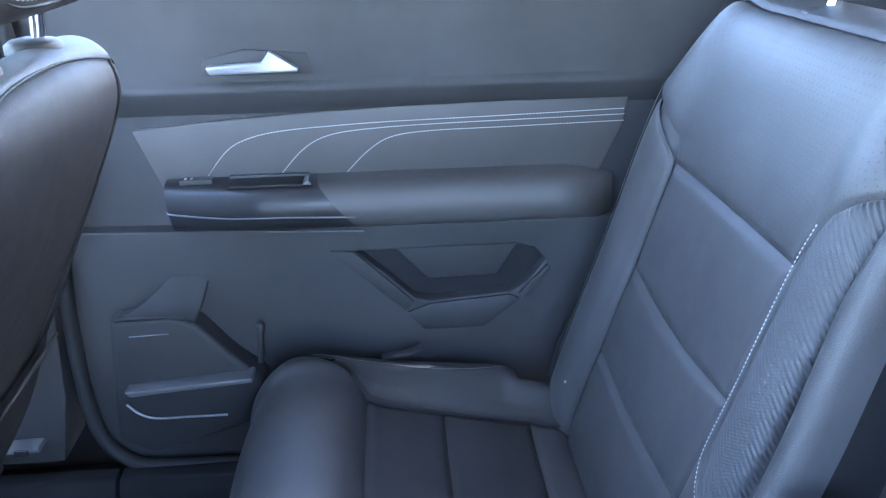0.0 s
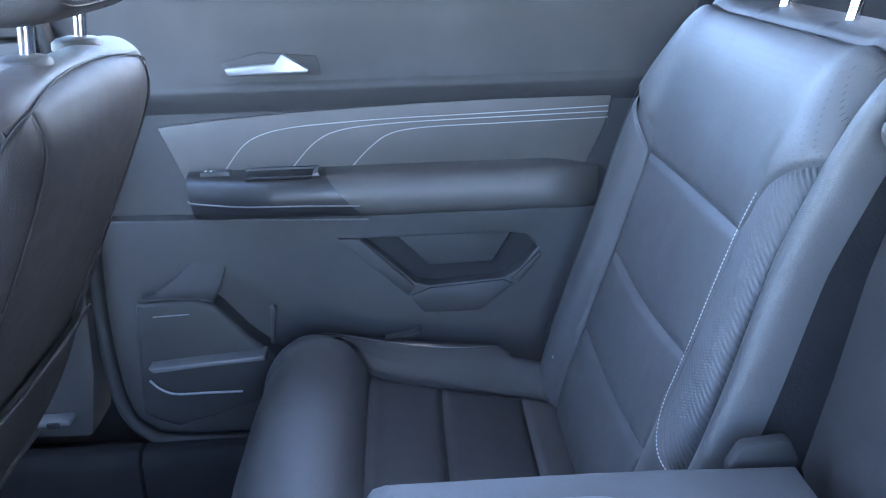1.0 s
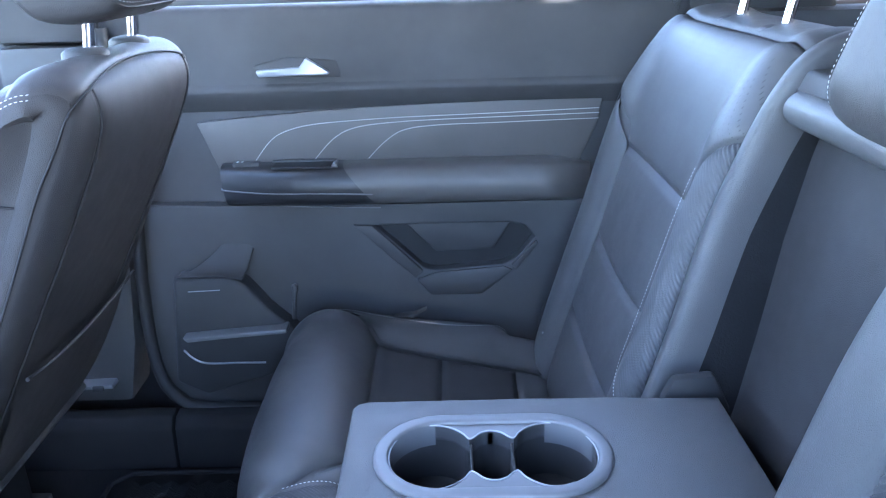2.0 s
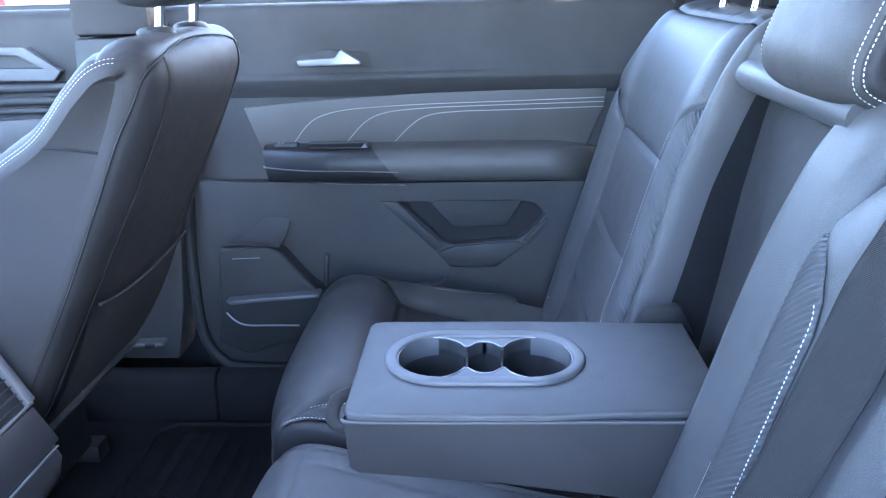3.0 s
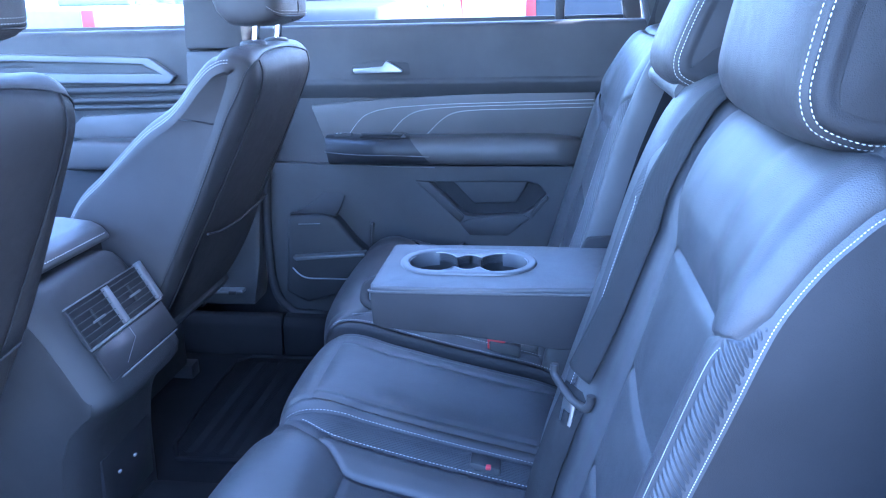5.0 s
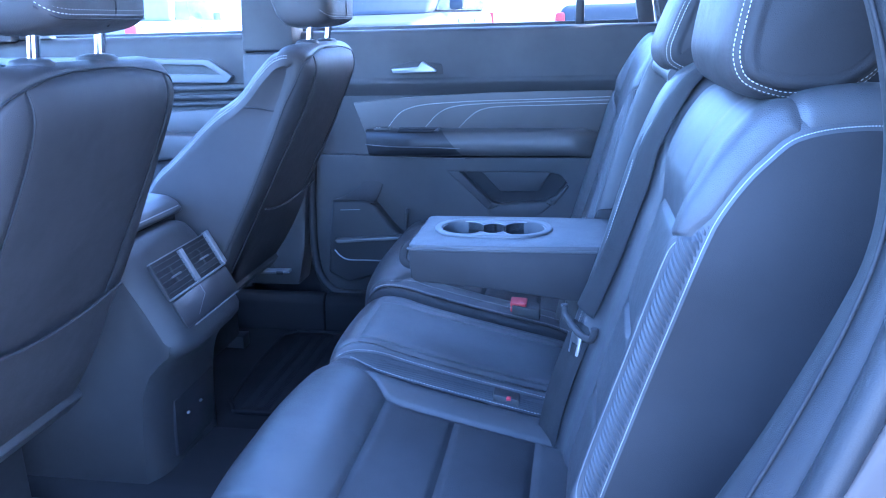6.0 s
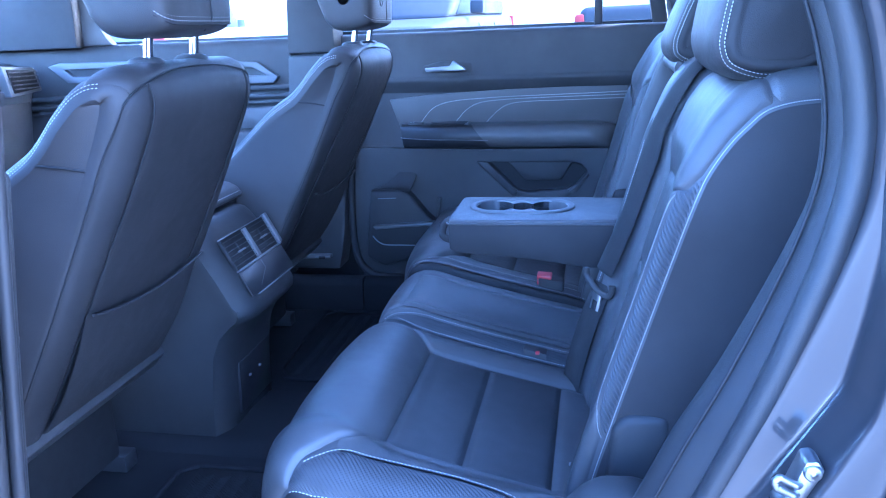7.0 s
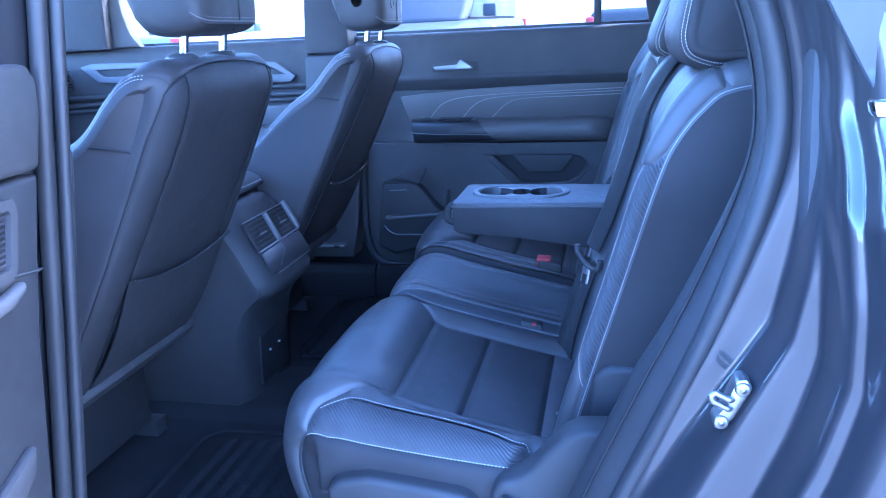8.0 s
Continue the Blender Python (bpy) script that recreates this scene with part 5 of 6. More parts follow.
arm_piece("armrest_pad", 0.540, 0.602, 0.955, TRIM_GREY, "grey padded armrest", proud=0.002)
arm_piece("switch_panel", 0.335, 0.342, 0.602, GLOSS, "glossy black switch panel", taper=1.0)
# no hollow here: a near-black patch gives the recess its shade
box("grab_recess", (0.425, 0.752, 0.9305), (0.522, 0.786, 0.9345), DARK, door, "grab recess drawn as a shade-dark patch", bevel=0.001)
box("recess_lip", (0.420, 0.786, 0.926), (0.530, 0.792, 0.938), PLASTIC, door, bevel=0.002)
prism("recess_end", [(0.518, 0.931), (0.530, 0.938), (0.534, 0.931)], "y", 0.756, 0.786, SILVER_GREY, door, bevel=0.001)
box("window_switch", (0.356, 0.772, 0.930), (0.400, 0.788, 0.9385), PLASTIC, door, "window switch", bevel=0.002)
for k in range(2):
    box("switch_mark", (0.362 + 0.008 * k, 0.776, 0.9384), (0.365 + 0.008 * k, 0.782, 0.9390), THREAD, door, bevel=0)
tube("switch_trim", [(0.335, 0.765, 0.897), (0.345, 0.756, 0.896), (0.42, 0.741, 0.893), (0.50, 0.738, 0.892), (0.59, 0.737, 0.889)], 0.0012, VENT_GREY, door, "thin satin line", n=40, k=6)
tube("under_line", [(0.345, 0.790, 0.872), (0.45, 0.770, 0.862), (0.60, 0.757, 0.860)], 0.0012, VENT_GREY, door, n=40, k=6)
# inner handle
prism("handle_cup", [(0.398, 1.070), (0.405, 1.095), (0.46, 1.107), (0.54, 1.100), (0.548, 1.070)], "y", 0.7885, 0.796, SOFT, door, "shallow handle cup", bevel=0.004)
prism("handle", [(0.413, 1.089), (0.417, 1.079), (0.528, 1.080), (0.530, 1.084), (0.494, 1.107), (0.483, 1.093)], "y", 0.764, 0.778, SATIN, door, "satin silver door release lever", bevel=0.003)
# lower panel with a pocket
low_outer = [(0.175, 0.868), (0.33, 0.864), (0.60, 0.860), (0.95, 0.860), (1.04, 0.90), (1.10, 0.86), (1.02, 0.62), (0.94, 0.47), (0.20, 0.47), (0.165, 0.60)]
pocket = [(0.585, 0.822), (0.625, 0.785), (0.668, 0.742), (0.690, 0.736), (0.808, 0.745), (0.835, 0.760), (0.862, 0.795), (0.845, 0.815), (0.815, 0.822)]
panel_with_hole("lower_panel", low_outer, pocket, 0.774, 0.800, PLASTIC, door, "grained plastic lower panel with map pocket", bevel=0.004)
# near-black back of the pocket: the shade inside is coloured in
box("pocket_floor", (0.57, 0.797, 0.72), (0.88, 0.8015, 0.83), DARK, door, "pocket inside, shade put into its colour", bevel=0)
prism("pocket_inner", [(0.640, 0.822), (0.690, 0.768), (0.79, 0.770), (0.822, 0.822)], "y", 0.783, 0.799, SOFT, door, "panel inside the pocket", bevel=0.003)
prism("pocket_band", [(0.548, 0.826), (0.583, 0.824), (0.668, 0.738), (0.655, 0.722)], "y", 0.768, 0.776, SOFT, door, "raised band beside the pocket", bevel=0.004)
prism("pocket_lip", [(0.655, 0.721), (0.690, 0.734), (0.808, 0.743), (0.825, 0.735), (0.770, 0.690), (0.680, 0.690)], "y", 0.769, 0.776, PLASTIC, door, "lower lip of the pocket", bevel=0.005)
prism("pocket_edge", [(0.822, 0.744), (0.864, 0.790), (0.868, 0.784), (0.830, 0.736)], "y", 0.767, 0.776, SOFT, door, bevel=0.002)
# bottle holder
prism("bottle_holder", [(0.238, 0.747), (0.325, 0.753), (0.358, 0.738), (0.400, 0.682), (0.445, 0.640), (0.440, 0.57), (0.27, 0.515), (0.215, 0.545)], "y", 0.735, 0.790, CONSOLE, door, "moulded bottle holder", bevel=0.010, segments=3)
P = []
for f in np.linspace(0, 1, 24):
    row = []
    for g in np.linspace(0, 1, 24):
        left, right = 0.243 + 0.080 * f ** 0.8, 0.357 + 0.018 * f
        z = 0.7525 + 0.046 * f ** 1.5 - 0.008 * (1 - f) * g ** 6 - 0.010 * f * g ** 8
        row.append((left + (right - left) * g, 0.7345 + 0.041 * f ** 0.8, z))
    P.append(row)
thick(sheet("holder_flare", np.array(P), CONSOLE, door, "curved flare above the holder"), 0.003)
tube("holder_line", [(0.263, 0.7335, 0.724), (0.290, 0.7335, 0.725), (0.318, 0.7335, 0.726)], 0.0008, SATIN, door, n=8, k=6)
prism("holder_lip", [(0.247, 0.645), (0.32, 0.651), (0.43, 0.659), (0.43, 0.650), (0.32, 0.642), (0.255, 0.636)], "y", 0.712, 0.745, SILVER_GREY, door, "raised pocket lip", bevel=0.003)
tube("lip_edge", [(0.240, 0.7325, 0.612), (0.255, 0.7325, 0.595), (0.278, 0.7325, 0.585), (0.33, 0.7325, 0.5845), (0.382, 0.7325, 0.584)], 0.0018, SATIN, door, n=30, k=6)
# dark strip that stands in for the shadow along the door's lower edge
box("shadow_strip", (0.22, 0.800, 0.44), (0.90, 0.83, 0.47), RUBBER, door, bevel=0.004)
# window frame of that door
window_1 = tagged(new("window_1"), "closed door window with a slim dark divider", "window", kind="structure")
box("divider", (0.876, 0.858, 1.178), (0.898, 0.874, 1.62), RUBBER, window_1, "slim black divider bar", bevel=0.003)
box("seal", (0.03, 0.868, 1.178), (1.06, 0.880, 1.196), RUBBER, window_1, "rubber window seal", bevel=0.002)
box("pane", (0.05, 0.8735, 1.18), (1.05, 0.8775, 1.62), PRIVACY_GLASS, window_1, "dark tinted window glass", bevel=0)
prism("frame_rear", [(1.035, 1.17), (1.075, 1.17), (1.00, 1.60), (0.90, 1.66), (0.90, 1.62), (0.96, 1.58)], "y", 0.845, 0.885, RUBBER, window_1, "black window frame", bevel=0.004)

# small fittings between the far seat and its door
release = empty("seat_release", "small dark plastic lever beside the far cushion", "seat lever")
rod("stem", (0.437, 0.752, 0.66), (0.443, 0.752, 0.722), 0.004, SOFT, release)
revolve("cap", [(0, 0.004), (0.0045, 0.003), (0.0062, 0.0), (0.005, -0.010)], (0.443, 0.752, 0.722), PLASTIC, release)
strip = empty("trim_clip", "flat dark trim strip beside the far cushion", "trim")
prism("blade", [(0.615, 0.668), (0.655, 0.674), (0.672, 0.682), (0.672, 0.677), (0.655, 0.667), (0.615, 0.662)], "y", 0.728, 0.745, SOFT, strip, bevel=0.001)
hinge = empty("hinge_cover", "black plastic hinge cover at the armrest root", "hinge cover")
prism("cover", [(0.915, 0.845), (0.925, 0.868), (0.965, 0.872), (0.985, 0.83), (0.95, 0.80), (0.92, 0.81)], "y", 0.168, 0.182, DARK, hinge, bevel=0.005)
for sy, nm in ((0.607, "far"), (-0.49, "near")):
    a = empty("child_seat_anchor", "small steel child seat anchor marker", "anchor", "child seat anchors")
    revolve("marker", [(0, 0.002), (0.0015, 0.0018), (0.0025, 0)], (0.858, sy, 0.695 if sy > 0 else 0.645), SATIN, a, axis=(-1, 0, 0.3), k=14)

# ---- the car's shell ----
shell = tagged(new("car_body"), "dark grey metallic car body round the cabin", "car body", kind="structure")


# roof, headliner, pillars of the far side
# roof and headliner round an unseen glass panel, added to light the seats
RX0, RX1, RY = -0.40, 0.30, 0.45
for nm, mat, half, top, low, lab in (("roof", PAINT, 0.80, [(-0.95, 1.56), (-0.6, 1.70), (RX0, 1.716), (0.0, 1.756), (0.2, 1.767), (RX1, 1.768), (1.2, 1.76), (2.2, 1.70)], 0.024, "painted roof"),
                                ("headliner", CLOTH, 0.70, [(-0.92, 1.53), (-0.6, 1.66), (RX0, 1.673), (0.0, 1.712), (0.2, 1.724), (RX1, 1.722), (1.2, 1.715), (2.2, 1.66)], 0.015, "light cloth headliner")):
    spans = [([p for p in top if p[0] <= RX0], -half, half), ([p for p in top if p[0] >= RX1], -half, half), ([p for p in top if RX0 <= p[0] <= RX1], -half, -RY), ([p for p in top if RX0 <= p[0] <= RX1], RY, half)]
    for pts, y0, y1 in spans:
        prism(nm, pts + [(x, z - low) for x, z in pts[::-1]], "y", y0, y1, mat, shell, lab, bevel=0.003)
added_skylight = tagged(new("window_4"), "unseen glass roof panel added to let in skylight", "window", kind="structure")
rp = box("pane", (RX0 + 0.001, -RY + 0.001, 1.748), (RX1 - 0.001, RY - 0.001, 1.752), GLASS, added_skylight, "unseen glass roof panel added to let in skylight", bevel=0)
rp.visible_shadow = False
for side in (1, -1):
    tube("roof_rail", [(-0.95, side * 0.76, 1.54), (-0.6, side * 0.74, 1.665), (0.2, side * 0.73, 1.715), (1.2, side * 0.73, 1.705), (2.2, side * 0.72, 1.65)], 0.055, CLOTH, shell, n=40, k=12)
    tube("front_pillar", [(-1.55, side * 0.86, 1.12), (-1.2, side * 0.81, 1.38), (-0.93, side * 0.75, 1.56)], 0.045, PLASTIC, shell, "front roof pillar", n=16, k=12)
    prism("rear_pillar", [(1.86, 1.15), (2.3, 1.15), (2.2, 1.70), (2.05, 1.70)], "y", side * 0.70, side * 0.80, PLASTIC, shell, "rear roof pillar", bevel=0.01)
    prism("roof_side", [(-0.95, 1.52), (-0.6, 1.655), (0.2, 1.72), (1.2, 1.71), (2.2, 1.65), (2.2, 1.60), (1.2, 1.655), (0.2, 1.665), (-0.6, 1.60), (-0.95, 1.47)], "y", side * 0.76, side * 0.90, PAINT, shell, "painted roof side and door frame", bevel=0.012)
# far middle pillar with its trim
prism("middle_pillar", [(0.018, 1.14), (0.165, 1.14), (0.150, 1.70), (0.055, 1.72)], "y", 0.745, 0.835, SOFT, shell, "middle roof pillar trim", bevel=0.012)
prism("middle_pillar_lower", [(0.018, 1.137), (0.165, 1.137), (0.180, 0.90), (0.150, 0.62), (0.125, 0.50), (-0.06, 0.50), (0.0, 0.90)], "y", 0.748, 0.84, PLASTIC, shell, "lower middle pillar trim", bevel=0.010)
# darker than the other seals: the shade at its place is coloured in
tube("door_seal", [(0.176, 0.772, 1.16), (0.190, 0.770, 0.95), (0.172, 0.768, 0.72), (0.175, 0.764, 0.56), (0.21, 0.760, 0.495), (0.28, 0.758, 0.478), (0.6, 0.758, 0.474), (0.9, 0.758, 0.474)], 0.011, DARK, shell, "rubber door seal", n=90, k=10)
# takes the mat's near-black: the seats' shadow is put into its colour
prism("sill_cover", [(0.705, 0.38), (0.712, 0.462), (0.726, 0.482), (0.750, 0.484), (0.770, 0.470), (0.80, 0.455), (0.80, 0.38)], "x", 0.206, 0.95, MAT, shell, "black plastic sill cover, darkened further for seat shade", bevel=0.006)
prism("sill_cover", [(0.705, 0.38), (0.712, 0.462), (0.726, 0.482), (0.750, 0.484), (0.770, 0.470), (0.80, 0.455), (0.80, 0.38)], "x", -0.9, 0.203, MAT, shell, "black plastic sill cover, darkened further for seat shade", bevel=0.006)
prism("anchor_plate", [(-0.10, 0.536), (-0.09, 0.545), (0.104, 0.551), (0.106, 0.543)], "y", 0.722, 0.752, SILVER_GREY, shell, "grey metal belt anchor rail", bevel=0.002)
box("anchor_bolt", (0.070, 0.718, 0.540), (0.090, 0.7235, 0.550), DARK, shell, bevel=0.002)
# rear quarter of the cabin
for side in (1, -1):
    prism("rear_side_trim", [(1.12, 0.38), (1.10, 0.90), (1.09, 1.165), (2.3, 1.165), (2.3, 0.38)], "y", side * 0.72, side * 0.80, PLASTIC, shell, "plastic trim beside the load space", bevel=0.012)
prism("quarter_pillar", [(1.08, 1.16), (1.32, 1.16), (1.14, 1.70), (0.95, 1.70)], "y", 0.745, 0.83, SOFT, shell, "rear door pillar trim", bevel=0.015)
box("load_floor", (1.05, -0.72, 0.60), (2.3, 0.72, 0.64), CARPET, shell, bevel=0.01)
prism("tailgate", [(2.3, 0.60), (2.34, 0.60), (2.42, 1.15), (2.38, 1.15)], "y", -0.75, 0.75, PLASTIC, shell, bevel=0.01)
box("quarter_speaker", (1.28, 0.700, 1.02), (1.44, 0.722, 1.12), SOFT, shell, "small side storage lid", bevel=0.01)
third = empty("third_row_seat", "dark folded third row seat", "car seat")
prism("folded_back", [(1.28, 0.68), (1.30, 0.80), (1.95, 0.82), (2.0, 0.66)], "y", -0.60, 0.60, VINYL, third, bevel=0.03, segments=3)

# ---- far front door and dashboard ----
fdoor = tagged(new("door_2"), "closed front passenger door with silver trim bar", "car door", kind="structure")
section_sheet("upper_panel", [(0.868, 1.180), (0.83, 1.186), (0.806, 1.184), (0.796, 1.168), (0.793, 1.14), (0.793, 1.06), (0.800, 1.0), (0.803, 0.8), (0.806, 0.5)], -1.05, 0.012, SOFT, fdoor, "dark door panel")
bar_o = [(-0.78, 1.128), (-0.74, 1.138), (-0.45, 1.136), (-0.09, 1.122), (-0.028, 1.078), (-0.045, 1.060), (-0.40, 1.066), (-0.72, 1.078)]
bar_i = [(-0.725, 1.118), (-0.45, 1.119), (-0.108, 1.107), (-0.062, 1.083), (-0.40, 1.089), (-0.70, 1.096)]
panel_with_hole("trim_bar", bar_o, bar_i, 0.776, 0.800, SILVER_GREY, fdoor, "satin silver trim bar", bevel=0.003)
panel_with_hole("release_recess", bar_i, [(-0.60, 1.108), (-0.40, 1.107), (-0.40, 1.101), (-0.60, 1.101)], 0.788, 0.797, PLASTIC, fdoor, bevel=0.001)
for z, d in ((1.043, 0.010), (1.018, 0.008), (1.000, 0.006)):
    tube("moulding", [(-0.9, 0.795, z - 0.02), (-0.4, 0.793, z), (0.01, 0.793, z + 0.006)], d, SOFT, fdoor, "horizontal moulding", n=40, k=10)
prism("insert", [(-0.345, 0.935), (-0.29, 0.982), (-0.05, 0.992), (0.005, 0.99), (0.005, 0.93), (-0.30, 0.925)], "y", 0.786, 0.806, TRIM_GREY, fdoor, "grey leatherette insert", bevel=0.004)
prism("armrest", [(-0.34, 0.915), (-0.28, 0.930), (0.0, 0.925), (0.0, 0.86), (-0.33, 0.855)], "y", 0.725, 0.80, TRIM_GREY, fdoor, "grey padded armrest", bevel=0.014, segments=3)
prism("lower_panel", [(-1.0, 0.85), (0.005, 0.85), (-0.03, 0.48), (-1.0, 0.48)], "y", 0.775, 0.80, PLASTIC, fdoor, bevel=0.006)
prism("mirror_triangle", [(-1.06, 1.185), (-0.56, 1.185), (-0.585, 1.215), (-0.600, 1.245), (-0.609, 1.286), (-0.616, 1.334), (-0.66, 1.50), (-1.06, 1.50)], "y", 0.80, 0.83, TRIM_GREY, fdoor, "grey mirror corner cover", bevel=0.006)
prism("front_pillar", [(-1.06, 1.18), (-0.655, 1.18), (-0.648, 1.34), (-0.70, 1.54), (-1.06, 1.54)], "y", 0.76, 0.798, SOFT, fdoor, "dark front pillar trim", bevel=0.008)
window_2 = tagged(new("window_2"), "closed front side window", "window", kind="structure")
prism("pane", [(-1.05, 1.18), (0.06, 1.18), (0.05, 1.62), (-0.62, 1.60), (-1.0, 1.36)], "y", 0.8735, 0.8775, SIDE_GLASS, window_2, "lightly tinted window glass", bevel=0)
box("seal", (-1.05, 0.868, 1.176), (0.02, 0.880, 1.194), RUBBER, window_2, "rubber window seal", bevel=0.002)
dash = empty("dashboard", "dark moulded dashboard with a round-edged side vent", "dashboard")
prism("top", [(-1.60, 1.14), (-1.0, 1.16), (-0.86, 1.14), (-0.82, 1.08), (-0.86, 0.80), (-0.98, 0.60), (-1.6, 0.60)], "y", -0.75, 0.75, SOFT, dash, bevel=0.02, segments=3)
prism("trim_band", [(-0.835, 1.075), (-0.815, 1.065), (-0.83, 1.02), (-0.85, 1.02)], "y", -0.74, 0.74, SILVER_GREY, dash, "silver trim band", bevel=0.004)
prism("vent_surround", [(0.60, 1.14), (0.735, 1.13), (0.755, 1.06), (0.62, 1.05)], "x", -0.83, -0.795, SILVER_GREY, dash, "silver vent surround", bevel=0.004)
prism("vent_throat", [(0.615, 1.130), (0.725, 1.121), (0.742, 1.068), (0.633, 1.060)], "x", -0.80, -0.792, DARK, dash, bevel=0.001)
for k in range(5):
    box("vent_slat", (-0.797, 0.622 + 0.003 * k, 1.118 - 0.012 * k), (-0.782, 0.730 + 0.002 * k, 1.121 - 0.012 * k), PLASTIC, dash, "black vent slat", bevel=0.001)
wheel = empty("steering_wheel", "black leather steering wheel", "steering wheel")
ring = [(-0.60 + 0.09 * math.sin(a), -0.40 + 0.185 * math.cos(a), 1.0 + 0.16 * math.sin(a)) for a in np.linspace(0, 2 * math.pi, 25)]
tube("rim", ring[:-1] + [ring[0]], 0.015, LEATHER, wheel, n=80, k=12, up=(0.87, 0, -0.5))
box("hub", (-0.66, -0.49, 0.95), (-0.60, -0.31, 1.04), PLASTIC, wheel, bevel=0.015)
prism("column", [(-1.0, 0.96), (-0.64, 0.98), (-0.64, 1.02), (-1.0, 1.04)], "y", -0.44, -0.36, PLASTIC, wheel, bevel=0.01)
# unseen panes, added dark to keep rear light off the front seat backs
tail_window = tagged(new("window_5"), "unseen tailgate window added to block rear light", "window", kind="structure")
prism("pane", [(2.385, 1.152), (2.195, 1.66), (2.199, 1.662), (2.389, 1.154)], "y", -0.72, 0.72, SMOKED_GLASS, tail_window, "unseen tailgate glass, tinted to block light", bevel=0)
quarter_window = tagged(new("window_6"), "unseen rear quarter window added to block light", "window", kind="structure")
prism("pane", [(1.14, 1.17), (1.95, 1.17), (2.02, 1.66), (1.00, 1.66)], "y", 0.842, 0.846, SMOKED_GLASS, quarter_window, "unseen quarter glass, tinted to block light", bevel=0)
box("bulkhead", (-1.65, -0.85, 0.35), (-1.58, 0.85, 1.10), PAINT, shell, "painted bulkhead", bevel=0.01)
prism("bonnet", [(-1.60, 1.08), (-2.1, 1.10), (-2.75, 0.98), (-2.95, 0.80), (-2.95, 0.40), (-1.60, 0.40)], "y", -0.90, 0.90, PAINT, shell, "painted bonnet and nose", bevel=0.05, segments=3)
screen = tagged(new("window_3"), "raked windscreen", "window", kind="structure")
ws = prism("pane", [(-1.62, 1.12), (-0.95, 1.55), (-0.953, 1.554), (-1.623, 1.124)], "y", -0.80, 0.80, GLASS, screen, "clear windscreen glass", bevel=0)
ws.visible_shadow = False
# outside skin of the far side
prism("far_side_skin", [(-1.6, 0.30), (-1.6, 1.10), (0.02, 1.165), (1.1, 1.172), (2.3, 1.165), (2.4, 0.7), (2.35, 0.35)], "y", 0.885, 0.96, PAINT, shell, "painted far side", bevel=0.02)
prism("underbody", [(-1.6, 0.26), (2.3, 0.26), (2.3, 0.34), (-1.6, 0.34)], "y", -0.82, 0.88, RUBBER, shell, bevel=0.01)
# near front door, closed, and its window
prism("near_front_skin", [(-1.6, 0.30), (-1.6, 1.10), (0.20, 1.165), (0.10, 0.9), (0.16, 0.36)], "y", -0.96, -0.885, PAINT, shell, "painted near front door", bevel=0.012)
prism("near_front_trim", [(-1.05, 0.45), (-1.05, 1.18), (0.14, 1.18), (0.10, 0.9), (0.06, 0.48)], "y", -0.88, -0.80, PLASTIC, shell, bevel=0.012)

# ---- near middle pillar, painted, with door seals ----
def lean(z, a=0.288, k=0.15):
    return a + k * (z - 0.9)


prism("near_middle_pillar", [(lean(0.36) - 0.16, 0.36), (lean(0.36) - 0.02, 0.36), (lean(1.2) - 0.015, 1.2), (lean(1.72) - 0.03, 1.72), (lean(1.72) - 0.14, 1.72), (lean(1.2) - 0.15, 1.2)], "y", -0.83, -0.755, PAINT, shell, "painted middle pillar", bevel=0.012, segments=3)
prism("near_pillar_trim", [(lean(0.36) - 0.13, 0.36), (lean(0.36) + 0.008, 0.36), (lean(0.9) + 0.008, 0.9), (lean(1.08) + 0.010, 1.08), (lean(1.08) - 0.13, 1.08)], "y", -0.752, -0.728, PLASTIC, shell, "plastic pillar trim", bevel=0.014, segments=3)
prism("near_pillar_trim", [(lean(1.085) - 0.13, 1.085), (lean(1.085) + 0.006, 1.085), (lean(1.7) + 0.0, 1.7), (lean(1.7) - 0.12, 1.7)], "y", -0.752, -0.728, SOFT, shell, "upper pillar trim", bevel=0.014, segments=3)
tube("pillar_seal", [(lean(z) - 0.002, -0.768, z) for z in (0.40, 0.6, 0.9, 1.2, 1.5, 1.7)], 0.010, RUBBER, shell, "rubber door seal", n=40, k=12)
tube("pillar_seal", [(lean(z) + 0.016, -0.760, z) for z in (0.40, 0.6, 0.9, 1.2, 1.5, 1.7)], 0.007, RUBBER, shell, "rubber door seal", n=40, k=12)
tube("pillar_seal", [(lean(z) - 0.028, -0.832, z) for z in (0.40, 0.6, 0.9, 1.2, 1.5, 1.7)], 0.008, RUBBER, shell, "rubber door seal", n=40, k=12)
prism("near_sill", [(-0.84, 0.30), (-0.84, 0.44), (-0.80, 0.455), (-0.70, 0.46), (-0.68, 0.38), (-0.68, 0.30)], "x", 0.16, 0.95, PAINT, shell, "painted door sill", bevel=0.012)

# ---- near rear door opening: trim, seals, jamb and quarter panel ----
OPENING = [(0.90, 1.62), (0.965, 1.42), (1.020, 1.27), (1.055, 1.175), (1.068, 1.10), (1.060, 1.03), (1.020, 0.90), (0.970, 0.775), (0.930, 0.68), (0.895, 0.58), (0.875, 0.47)]
line = smooth_line(OPENING, 140)
tang = np.gradient(line, axis=0)
tang /= np.linalg.norm(tang, axis=1)[:, None]
outw = np.stack([-tang[:, 1], tang[:, 0]], 1)
if outw[70, 0] < 0:
    outw = -outw


